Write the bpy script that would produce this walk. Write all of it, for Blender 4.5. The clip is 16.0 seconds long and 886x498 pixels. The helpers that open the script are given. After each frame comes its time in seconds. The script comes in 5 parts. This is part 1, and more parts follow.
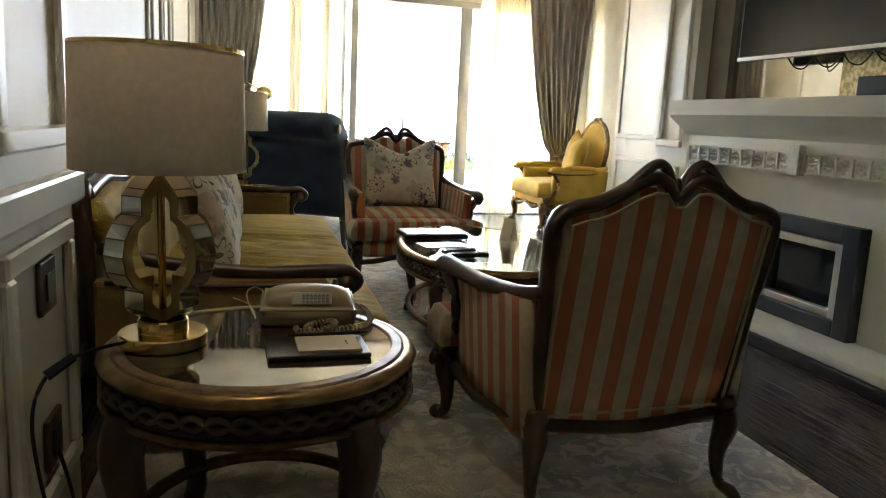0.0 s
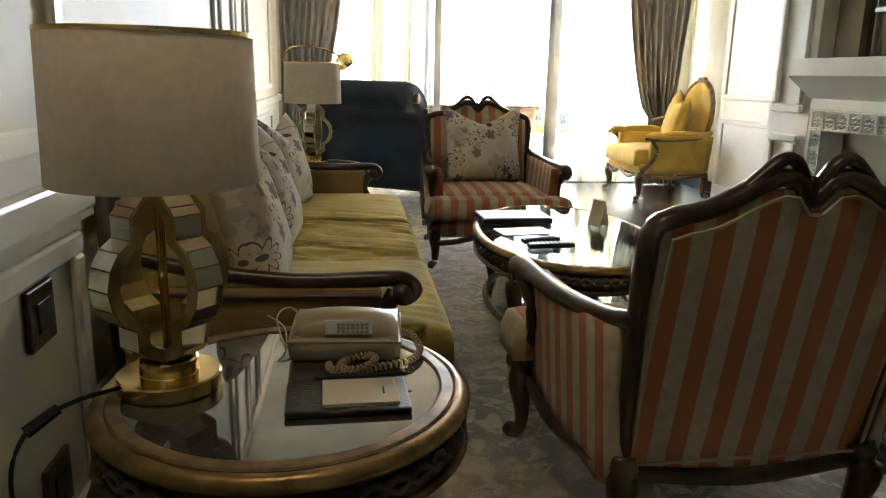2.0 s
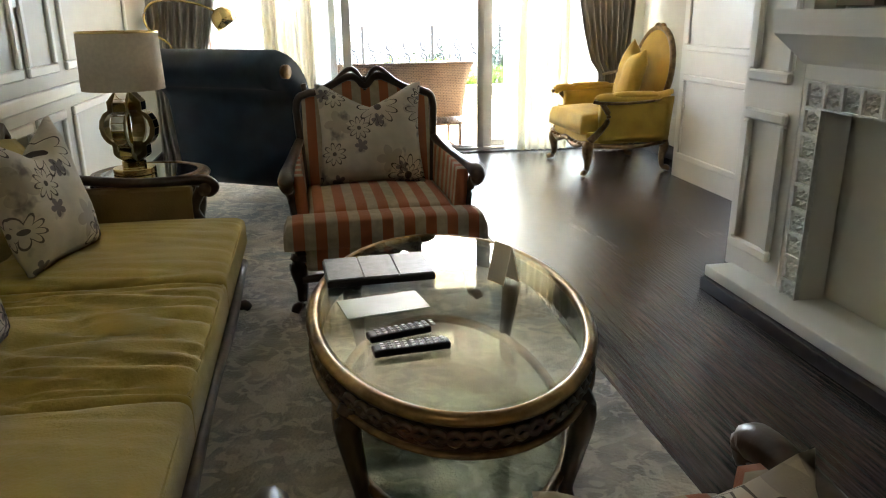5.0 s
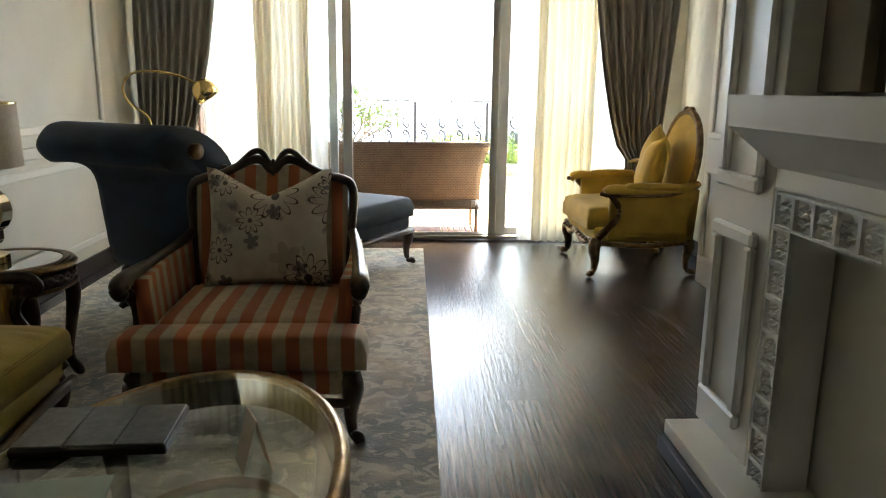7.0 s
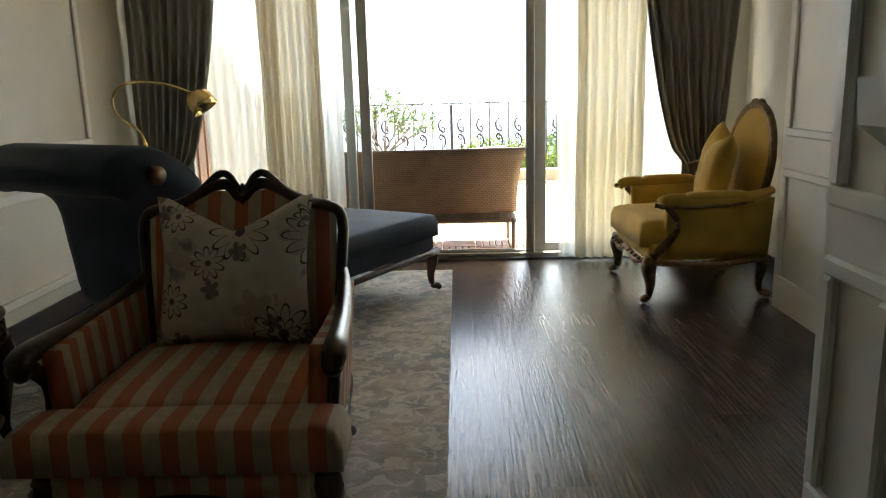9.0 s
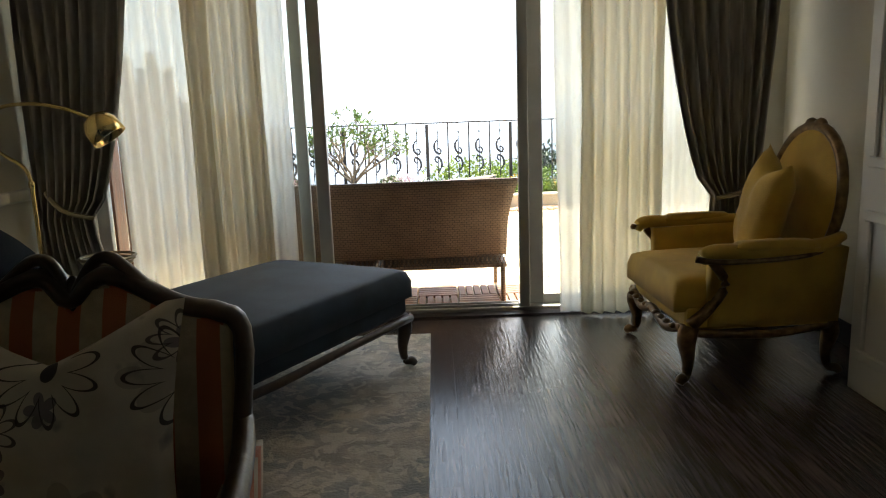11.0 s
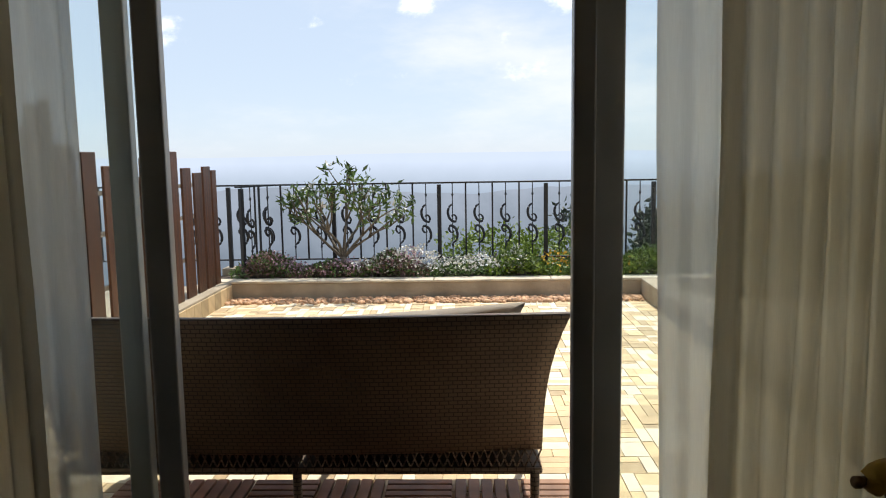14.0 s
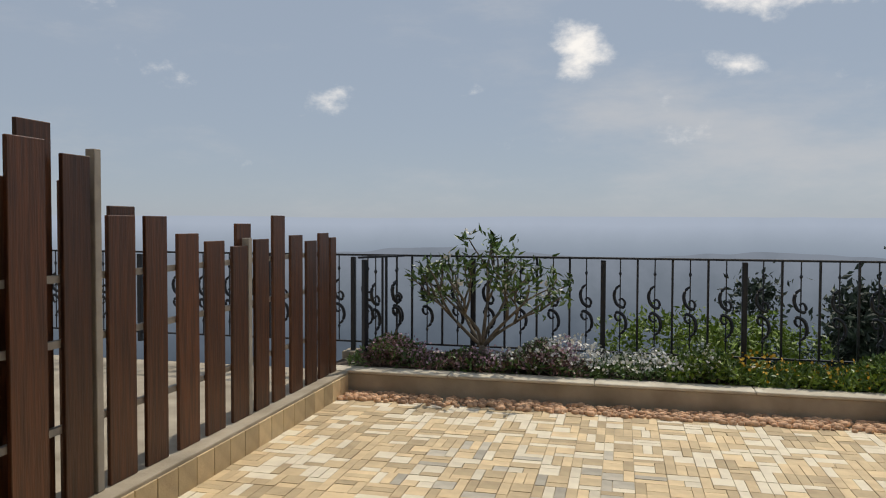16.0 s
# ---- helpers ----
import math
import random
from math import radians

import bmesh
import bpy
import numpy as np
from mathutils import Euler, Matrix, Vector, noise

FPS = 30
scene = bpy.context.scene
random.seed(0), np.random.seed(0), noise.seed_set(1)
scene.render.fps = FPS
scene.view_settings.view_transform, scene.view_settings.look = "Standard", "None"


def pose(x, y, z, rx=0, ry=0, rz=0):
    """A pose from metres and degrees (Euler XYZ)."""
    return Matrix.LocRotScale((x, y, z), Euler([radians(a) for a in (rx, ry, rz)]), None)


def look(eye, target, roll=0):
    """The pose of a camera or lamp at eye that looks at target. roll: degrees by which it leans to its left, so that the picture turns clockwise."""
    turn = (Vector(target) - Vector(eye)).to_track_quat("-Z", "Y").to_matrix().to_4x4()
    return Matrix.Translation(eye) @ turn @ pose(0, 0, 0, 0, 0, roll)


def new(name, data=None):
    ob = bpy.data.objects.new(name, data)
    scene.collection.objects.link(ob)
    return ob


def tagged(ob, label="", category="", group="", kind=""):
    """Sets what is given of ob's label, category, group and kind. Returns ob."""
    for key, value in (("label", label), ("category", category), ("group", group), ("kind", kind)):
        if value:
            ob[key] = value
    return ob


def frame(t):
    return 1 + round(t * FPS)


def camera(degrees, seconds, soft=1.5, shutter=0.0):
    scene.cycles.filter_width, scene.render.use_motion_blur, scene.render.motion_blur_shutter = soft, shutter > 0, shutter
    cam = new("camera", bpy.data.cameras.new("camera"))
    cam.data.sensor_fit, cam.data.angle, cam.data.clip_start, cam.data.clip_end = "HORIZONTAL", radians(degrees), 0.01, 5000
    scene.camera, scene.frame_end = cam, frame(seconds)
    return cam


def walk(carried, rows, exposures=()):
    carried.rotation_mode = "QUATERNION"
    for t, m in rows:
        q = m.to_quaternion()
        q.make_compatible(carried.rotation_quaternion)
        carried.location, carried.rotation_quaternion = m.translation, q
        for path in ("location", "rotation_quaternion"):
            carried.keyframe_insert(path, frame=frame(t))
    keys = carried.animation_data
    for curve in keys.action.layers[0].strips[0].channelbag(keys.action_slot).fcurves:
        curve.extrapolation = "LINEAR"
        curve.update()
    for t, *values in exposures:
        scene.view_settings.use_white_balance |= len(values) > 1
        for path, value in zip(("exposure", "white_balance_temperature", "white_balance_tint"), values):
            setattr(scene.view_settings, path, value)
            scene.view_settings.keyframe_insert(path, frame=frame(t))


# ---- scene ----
cam = camera(62.0, 16.0, soft=1.1)
PATH = [
    (0, (0.352, -0.186, 1.103), (0.851, 1.719, 0.757), 2.7),
    (0.5, (0.367, -0.13, 1.096), (0.915, 1.749, 0.687), 2.6),
    (1, (0.451, 0.035, 1.094), (0.9, 1.922, 0.605), 1.3),
    (1.5, (0.494, 0.135, 1.15), (0.811, 2.067, 0.74), 1.9),
    (2, (0.496, 0.151, 1.163), (0.746, 2.081, 0.703), 1.3),
    (2.5, (0.518, 0.202, 1.202), (0.721, 2.129, 0.706), 0.6),
    (3, (0.545, 0.415, 1.198), (0.726, 2.326, 0.634), 1.4),
    (3.5, (0.551, 0.665, 1.269), (0.806, 2.581, 0.755), 2.1),
    (4, (0.708, 0.878, 1.272), (0.962, 2.79, 0.744), 1.2),
    (4.5, (0.915, 1.077, 1.295), (1.131, 2.984, 0.734), -1.3),
    (5, (1.1, 1.341, 1.285), (1.429, 3.218, 0.677), -0.5),
    (6.0, (1.66, 1.33, 1.29), (1.86, 3.25, 0.76), 0.0),
    (6.7, (1.98, 1.72, 1.29), (2.08, 3.67, 0.84), 0.6),
    (7.3, (2.03, 2.159, 1.298), (2.08, 4.117, 0.895), 1.0),
    (7.5, (2.088, 2.256, 1.308), (2.043, 4.215, 0.908), -0.5),
    (7.8, (2.127, 2.361, 1.317), (2.064, 4.311, 0.876), -0.9),
    (8, (2.13, 2.406, 1.308), (2.095, 4.351, 0.843), -1.6),
    (10.5, (2.21, 3.389, 1.272), (2.141, 5.354, 0.955), -1.2),
    (11, (2.16, 3.759, 1.30), (2.174, 5.719, 0.93), -2.0),
    (11.5, (2.213, 4.178, 1.30), (2.194, 6.162, 1.06), -3.3),
    (12, (2.254, 4.553, 1.306), (2.213, 6.533, 1.028), -2.4),
    (12.5, (2.24, 4.994, 1.325), (2.273, 6.97, 1.018), -1.4),
    (13, (2.367, 5.413, 1.335), (2.36, 7.4, 1.114), -1.5),
    (13.5, (2.442, 5.745, 1.372), (2.367, 7.727, 1.115), -1.5),
    (14, (2.372, 6.225, 1.366), (2.308, 8.21, 1.128), -0.9),
    (14.5, (2.384, 6.683, 1.357), (2.173, 8.662, 1.163), -1.8),
    (15, (2.4, 7.049, 1.345), (2.108, 9.026, 1.292), -0.4),
    (15.3, (2.357, 7.292, 1.36), (2.018, 9.262, 1.33), 0.7),
    (15.5, (2.304, 7.455, 1.367), (1.974, 9.427, 1.366), 1.0),
    (16, (2.223, 7.773, 1.427), (1.752, 9.715, 1.359), 0.2),
]
EXPOSURES = [(0.0, 4.75, 7000, 8), (1.0, 5.0, 7000, 8), (3.0, 4.9, 6950, 8), (4.0, 4.58, 6900, 8), (4.6, 4.2, 6800, 8), (5.0, 4.35, 6750, 8), (8.0, 3.0, 7100, 8), (10.5, 2.3, 7150, 8), (12.0, 1.1, 7050, 9), (12.7, 0.62, 6950, 9),
             (13.3, 0.22, 6900, 10), (14.2, -0.05, 6900, 10), (14.7, -0.35, 6900, 10), (15.2, -0.75, 6950, 10), (16.0, -0.95, 6950, 10)]
walk(cam, [(t, look(eye, target, roll)) for t, eye, target, roll in PATH], EXPOSURES)

# ---- world and sun ----
SUN_EL, SUN_AZ = 62.0, 14.0          # degrees; azimuth clockwise from +y
world = bpy.data.worlds.new("world")
scene.world = world
world.use_nodes = True
wn, wl = world.node_tree.nodes, world.node_tree.links
bg = wn["Background"]
sky = wn.new("ShaderNodeTexSky")
sky.sky_type = "NISHITA"
sky.sun_disc = False
sky.sun_elevation, sky.sun_rotation = radians(SUN_EL), radians(SUN_AZ)
sky.air_density, sky.dust_density, sky.altitude = 1.0, 0.7, 900
wtc = wn.new("ShaderNodeTexCoord")


def sky_math(op, a, b=None, c=None):
    q = wn.new("ShaderNodeMath")
    q.operation = op
    for i, v in enumerate((a, b, c)):
        if isinstance(v, (int, float)):
            q.inputs[i].default_value = v
        elif v is not None:
            wl.new(v, q.inputs[i])
    return q.outputs[0]


def cloud_bank(az, el, wide, tall, weight):
    """Soft oval in the sky round a bearing and height in degrees, in which clouds gather."""
    d = Vector((math.cos(radians(el)) * math.sin(radians(az)), math.cos(radians(el)) * math.cos(radians(az)), math.sin(radians(el))))
    sub, sc, ln = wn.new("ShaderNodeVectorMath"), wn.new("ShaderNodeVectorMath"), wn.new("ShaderNodeVectorMath")
    sub.operation, sc.operation, ln.operation = "SUBTRACT", "MULTIPLY", "LENGTH"
    sub.inputs[1].default_value = d
    sc.inputs[1].default_value = (1 / radians(wide), 1 / radians(wide), 1 / radians(tall))
    wl.new(wtc.outputs["Generated"], sub.inputs[0])
    wl.new(sub.outputs[0], sc.inputs[0])
    wl.new(sc.outputs[0], ln.inputs[0])
    return sky_math("MULTIPLY", sky_math("MAXIMUM", sky_math("SUBTRACT", 1.0, ln.outputs["Value"]), 0.0), weight)


def sky_noise(scale, stretch, detail):
    mp, nz = wn.new("ShaderNodeMapping"), wn.new("ShaderNodeTexNoise")
    mp.inputs["Scale"].default_value = (1, 1, stretch)
    nz.inputs["Scale"].default_value, nz.inputs["Detail"].default_value, nz.inputs["Roughness"].default_value = scale, detail, 0.62
    wl.new(wtc.outputs["Generated"], mp.inputs["Vector"])
    wl.new(mp.outputs["Vector"], nz.inputs["Vector"])
    return nz.outputs["Fac"]


def sky_ramp(value, lo, hi, top):
    q = wn.new("ShaderNodeMapRange")
    q.interpolation_type = "SMOOTHSTEP"
    q.inputs["From Min"].default_value, q.inputs["From Max"].default_value, q.inputs["To Max"].default_value = lo, hi, top
    wl.new(value, q.inputs["Value"])
    return q.outputs["Result"]


def sky_mix(fac, under, colour):
    q = wn.new("ShaderNodeMixRGB")
    if isinstance(fac, (int, float)):
        q.inputs["Fac"].default_value = fac
    else:
        wl.new(fac, q.inputs["Fac"])
    wl.new(under, q.inputs["Color1"])
    q.inputs["Color2"].default_value = (*colour, 1)
    return q.outputs["Color"]


hazy = sky_mix(0.8, sky.outputs["Color"], (4.35, 5.3, 6.8))
puff = sky_noise(9.0, 1.5, 9.0)
banks = cloud_bank(15, 18.6, 16, 5.0, 0.85)
for bank in ((-3.6, 13.4, 3.6, 4.0, 0.42), (7.9, 11.3, 3.4, 1.5, 0.32), (-11.5, 10.0, 2.8, 1.6, 0.2), (-23, 9.5, 3.5, 2.0, 0.18), (-42, 17, 9, 3.0, 0.3), (45, 24, 18, 6.0, 0.4), (120, 30, 40, 15, 0.3), (-120, 28, 40, 15, 0.3)):
    banks = sky_math("ADD", banks, cloud_bank(*bank))
thin = sky_noise(3.2, 3.0, 6.0)
veil = sky_math("ADD", thin, cloud_bank(12, 5.5, 28, 8.0, 0.32))
veiled = sky_mix(sky_ramp(veil, 0.52, 0.92, 0.6), hazy, (7.2, 7.4, 7.9))
clouded = sky_mix(sky_ramp(sky_math("ADD", puff, banks), 0.63, 0.90, 0.95), veiled, (12.5, 12.4, 12.4))
wl.new(clouded, bg.inputs["Color"])
bg.inputs["Strength"].default_value = 0.15
sun = new("sun", bpy.data.lights.new("sun", "SUN"))
sun.data.energy, sun.data.angle, sun.data.color = 5.0, radians(0.6), (1.0, 0.95, 0.87)
_el, _az = radians(SUN_EL), radians(SUN_AZ)
sun.matrix_world = look((0, 0, 0), (-math.cos(_el) * math.sin(_az), -math.cos(_el) * math.cos(_az), -math.sin(_el)))


# ceiling light over the side table, whose warm glint shows on the brass
lamp_c = new("ceiling_lamp_light", bpy.data.lights.new("ceiling_lamp_light", "AREA"))
lamp_c.data.shape, lamp_c.data.size, lamp_c.data.energy, lamp_c.data.color = "DISK", 0.3, 0.16, (1.0, 0.84, 0.62)
lamp_c.matrix_world = look((0.35, 1.25, 2.70), (0.35, 1.26, 0.0))


# ---- materials ----
def mat(name, c1, c2=None, rough=0.6, metal=0.0, scale=8.0, bump=0.0, bscale=60.0, stretch=(1, 1, 1), spec=0.5, sheen=0.0, rand=0.0, island=0.0, contrast=0.25):
    """Two-tone noise colour with a fine bump; rand varies the value object by object, island piece by piece."""
    m = bpy.data.materials.new(name)
    m.use_nodes = True
    n, l = m.node_tree.nodes, m.node_tree.links
    b = n["Principled BSDF"]
    b.inputs["Roughness"].default_value, b.inputs["Metallic"].default_value = rough, metal
    b.inputs["Specular IOR Level"].default_value = spec
    b.inputs["Sheen Weight"].default_value = sheen
    c2 = c2 or tuple(v * 0.82 for v in c1)
    tc, mp = n.new("ShaderNodeTexCoord"), n.new("ShaderNodeMapping")
    mp.inputs["Scale"].default_value = stretch
    l.new(tc.outputs["Object"], mp.inputs["Vector"])
    nz = n.new("ShaderNodeTexNoise")
    nz.inputs["Scale"].default_value, nz.inputs["Detail"].default_value = scale, 6.0
    l.new(mp.outputs["Vector"], nz.inputs["Vector"])
    cr = n.new("ShaderNodeValToRGB")
    cr.name = "tones"
    cr.color_ramp.elements[0].position, cr.color_ramp.elements[1].position = 0.5 - contrast / 2, 0.5 + contrast / 2
    cr.color_ramp.elements[0].color, cr.color_ramp.elements[1].color = (*c2, 1), (*c1, 1)
    l.new(nz.outputs["Fac"], cr.inputs["Fac"])
    out = cr.outputs["Color"]
    if rand or island:
        hs = n.new("ShaderNodeHueSaturation")
        mr = n.new("ShaderNodeMapRange")
        k = rand or island
        mr.inputs["To Min"].default_value, mr.inputs["To Max"].default_value = 1 - k, 1 + k
        if rand:
            l.new(n.new("ShaderNodeObjectInfo").outputs["Random"], mr.inputs["Value"])
        else:
            l.new(n.new("ShaderNodeNewGeometry").outputs["Random Per Island"], mr.inputs["Value"])
        l.new(mr.outputs["Result"], hs.inputs["Value"])
        l.new(out, hs.inputs["Color"])
        out = hs.outputs["Color"]
    l.new(out, b.inputs["Base Color"])
    if bump:
        nb = n.new("ShaderNodeTexNoise")
        nb.inputs["Scale"].default_value, nb.inputs["Detail"].default_value = bscale, 4.0
        l.new(mp.outputs["Vector"], nb.inputs["Vector"])
        bp = n.new("ShaderNodeBump")
        bp.inputs["Strength"].default_value, bp.inputs["Distance"].default_value = bump, 0.01
        l.new(nb.outputs["Fac"], bp.inputs["Height"])
        l.new(bp.outputs["Normal"], b.inputs["Normal"])
    return m


def mixed(m, factor_socket, colour):
    """Lays a second colour over a material's base colour by a factor."""
    n, l = m.node_tree.nodes, m.node_tree.links
    b = n["Principled BSDF"]
    src = b.inputs["Base Color"].links[0].from_socket
    mx = n.new("ShaderNodeMixRGB")
    mx.inputs["Color2"].default_value = (*colour, 1)
    l.new(factor_socket, mx.inputs["Fac"])
    l.new(src, mx.inputs["Color1"])
    l.new(mx.outputs["Color"], b.inputs["Base Color"])


def math_node(m, op, a, b=None, c=None):
    n, l = m.node_tree.nodes, m.node_tree.links
    q = n.new("ShaderNodeMath")
    q.operation = op
    for i, v in enumerate((a, b, c)):
        if v is None:
            continue
        if isinstance(v, (int, float)):
            q.inputs[i].default_value = v
        else:
            l.new(v, q.inputs[i])
    return q.outputs[0]


def striped(name, axis, width):
    """Coral stripes on cream, woven."""
    m = mat(name, (0.56, 0.455, 0.31), (0.46, 0.37, 0.25), rough=0.85, scale=30, bump=0.25, bscale=350, sheen=0.15)
    n, l = m.node_tree.nodes, m.node_tree.links
    sp = n.new("ShaderNodeSeparateXYZ")
    l.new(n.new("ShaderNodeTexCoord").outputs["Object"], sp.inputs["Vector"])
    w = math_node(m, "MULTIPLY", sp.outputs[axis], math.tau / width)
    s = math_node(m, "SINE", math_node(m, "ADD", w, math.pi / 2))
    f = math_node(m, "MULTIPLY_ADD", s, 8.0, 0.5)
    q = n.new("ShaderNodeClamp")
    l.new(f, q.inputs["Value"])
    mixed(m, q.outputs[0], (0.48, 0.155, 0.07))
    return m


def floral():
    """Cream linen with scattered ink flowers and soft grey blooms."""
    m = mat("floral_linen", (0.70, 0.63, 0.52), (0.61, 0.54, 0.44), rough=0.9, scale=12, bump=0.2, bscale=400)
    n, l = m.node_tree.nodes, m.node_tree.links
    tc = n.new("ShaderNodeTexCoord")

    def blooms(scale, off, inner, petals, colour, strength, lines):
        mp = n.new("ShaderNodeMapping")
        mp.inputs["Location"].default_value = off
        mp.inputs["Rotation"].default_value = (radians(90), 0, 0)
        l.new(tc.outputs["Object"], mp.inputs["Vector"])
        v = n.new("ShaderNodeTexVoronoi")
        v.voronoi_dimensions = "2D"
        v.inputs["Scale"].default_value, v.inputs["Randomness"].default_value = scale, 1.0
        l.new(mp.outputs["Vector"], v.inputs["Vector"])
        sub = n.new("ShaderNodeVectorMath")
        sub.operation = "SUBTRACT"
        l.new(v.outputs["Position"], sub.inputs[1])
        sc = n.new("ShaderNodeVectorMath")
        sc.operation = "SCALE"
        sc.inputs["Scale"].default_value = 1.0
        l.new(mp.outputs["Vector"], sc.inputs[0])
        l.new(sc.outputs[0], sub.inputs[0])
        sp = n.new("ShaderNodeSeparateXYZ")
        l.new(sub.outputs[0], sp.inputs[0])
        ang = math_node(m, "ARCTAN2", sp.outputs["Y"], sp.outputs["X"])
        wob = math_node(m, "ABSOLUTE", math_node(m, "SINE", math_node(m, "MULTIPLY", ang, petals)))
        edge = math_node(m, "MULTIPLY_ADD", wob, inner * 0.55, inner * 0.45)
        dist = math_node(m, "DIVIDE", v.outputs["Distance"], scale)
        if lines:
            gap = math_node(m, "ABSOLUTE", math_node(m, "SUBTRACT", dist, edge))
            f = math_node(m, "LESS_THAN", gap, 0.0042)
            core = math_node(m, "LESS_THAN", dist, inner * 0.18)
            f = math_node(m, "MAXIMUM", f, core)
        else:
            f = math_node(m, "LESS_THAN", dist, edge)
        f = math_node(m, "MULTIPLY", f, strength)
        mixed(m, f, colour)

    blooms(4.0, (0.31, 0.12, 0), 0.07, 2.5, (0.40, 0.33, 0.27), 0.55, False)
    blooms(4.4, (2.43, 1.37, 0), 0.034, 2.5, (0.12, 0.10, 0.13), 0.75, False)
    blooms(2.7, (0.9, 2.33, 0), 0.10, 5.5, (0.05, 0.035, 0.03), 0.9, True)
    blooms(3.3, (3.4, 1.1, 0), 0.055, 4.5, (0.07, 0.05, 0.05), 0.85, True)
    nz = n.new("ShaderNodeTexNoise")
    nz.inputs["Scale"].default_value, nz.inputs["Detail"].default_value = 11, 3
    l.new(tc.outputs["Object"], nz.inputs["Vector"])
    mr = n.new("ShaderNodeMapRange")
    mr.inputs["From Min"].default_value, mr.inputs["From Max"].default_value, mr.inputs["To Max"].default_value = 0.60, 0.70, 0.75
    l.new(nz.outputs["Fac"], mr.inputs["Value"])
    mixed(m, mr.outputs["Result"], (0.17, 0.14, 0.145))
    return m


def glassy(name, tint=(0.95, 0.98, 0.97), mix=0.04):
    m = bpy.data.materials.new(name)
    m.use_nodes = True
    n, l = m.node_tree.nodes, m.node_tree.links
    n.remove(n["Principled BSDF"])
    t, g, x = n.new("ShaderNodeBsdfTransparent"), n.new("ShaderNodeBsdfGlossy"), n.new("ShaderNodeMixShader")
    t.inputs["Color"].default_value = (*tint, 1)
    g.inputs["Roughness"].default_value = 0.02
    fr = n.new("ShaderNodeLayerWeight")
    fr.inputs["Blend"].default_value = 0.5
    p5 = math_node(m, "POWER", fr.outputs["Facing"], 4.0)
    l.new(math_node(m, "MULTIPLY_ADD", p5, 0.85, mix), x.inputs["Fac"])
    l.new(t.outputs[0], x.inputs[1])
    l.new(g.outputs[0], x.inputs[2])
    l.new(x.outputs[0], n["Material Output"].inputs["Surface"])
    return m


def sheer(name, colour, clear, through_light=0.6):
    m = bpy.data.materials.new(name)
    m.use_nodes = True
    n, l = m.node_tree.nodes, m.node_tree.links
    n.remove(n["Principled BSDF"])
    d, tr, tp = n.new("ShaderNodeBsdfDiffuse"), n.new("ShaderNodeBsdfTranslucent"), n.new("ShaderNodeBsdfTransparent")
    a, b = n.new("ShaderNodeMixShader"), n.new("ShaderNodeMixShader")
    nz = n.new("ShaderNodeTexNoise")
    nz.inputs["Scale"].default_value = 40
    cr = n.new("ShaderNodeValToRGB")
    cr.color_ramp.elements[0].color = (*(v * 0.85 for v in colour), 1)
    cr.color_ramp.elements[1].color = (*colour, 1)
    l.new(nz.outputs["Fac"], cr.inputs["Fac"])
    l.new(cr.outputs["Color"], d.inputs["Color"])
    l.new(cr.outputs["Color"], tr.inputs["Color"])
    a.inputs["Fac"].default_value, b.inputs["Fac"].default_value = through_light, clear
    l.new(d.outputs[0], a.inputs[1])
    l.new(tr.outputs[0], a.inputs[2])
    l.new(a.outputs[0], b.inputs[1])
    l.new(tp.outputs[0], b.inputs[2])
    l.new(b.outputs[0], n["Material Output"].inputs["Surface"])
    return m


def rug_mat():
    m = mat("rug_pile", (0.58, 0.52, 0.43), (0.34, 0.315, 0.275), rough=0.95, scale=7, bump=0.9, bscale=90, sheen=0.3, contrast=0.2)
    n, l = m.node_tree.nodes, m.node_tree.links
    for sc, col, lo, hi, k in ((1.3, (0.20, 0.26, 0.30), 0.48, 0.62, 0.6), (13.0, (0.74, 0.69, 0.59), 0.50, 0.57, 0.7), (2.1, (0.44, 0.35, 0.22), 0.55, 0.7, 0.5)):
        nz = n.new("ShaderNodeTexNoise")
        nz.inputs["Scale"].default_value, nz.inputs["Detail"].default_value, nz.inputs["Distortion"].default_value = sc, 5, 1.2
        l.new(n.new("ShaderNodeTexCoord").outputs["Object"], nz.inputs["Vector"])
        mr = n.new("ShaderNodeMapRange")
        mr.inputs["From Min"].default_value, mr.inputs["From Max"].default_value, mr.inputs["To Max"].default_value = lo, hi, k
        l.new(nz.outputs["Fac"], mr.inputs["Value"])
        mixed(m, mr.outputs["Result"], col)
    return m


def weave(name, c1, c2, scale):
    m = mat(name, c1, c2, rough=0.55, scale=6, contrast=0.5)
    n, l = m.node_tree.nodes, m.node_tree.links
    ck = n.new("ShaderNodeTexBrick")
    ck.inputs["Scale"].default_value = scale
    ck.inputs["Mortar Size"].default_value = 0.03
    ck.inputs["Color1"].default_value, ck.inputs["Color2"].default_value = (1, 1, 1, 1), (0.7, 0.7, 0.7, 1)
    mp = n.new("ShaderNodeMapping")
    mp.inputs["Rotation"].default_value = (radians(90), 0, 0)
    l.new(n.new("ShaderNodeTexCoord").outputs["Object"], mp.inputs["Vector"])
    l.new(mp.outputs["Vector"], ck.inputs["Vector"])
    mixed(m, math_node(m, "MULTIPLY", ck.outputs["Fac"], 0.8), tuple(v * 0.25 for v in c2))
    bp = n.new("ShaderNodeBump")
    bp.inputs["Strength"].default_value, bp.inputs["Distance"].default_value = 0.8, 0.004
    l.new(ck.outputs["Color"], bp.inputs["Height"])
    l.new(bp.outputs["Normal"], n["Principled BSDF"].inputs["Normal"])
    return m


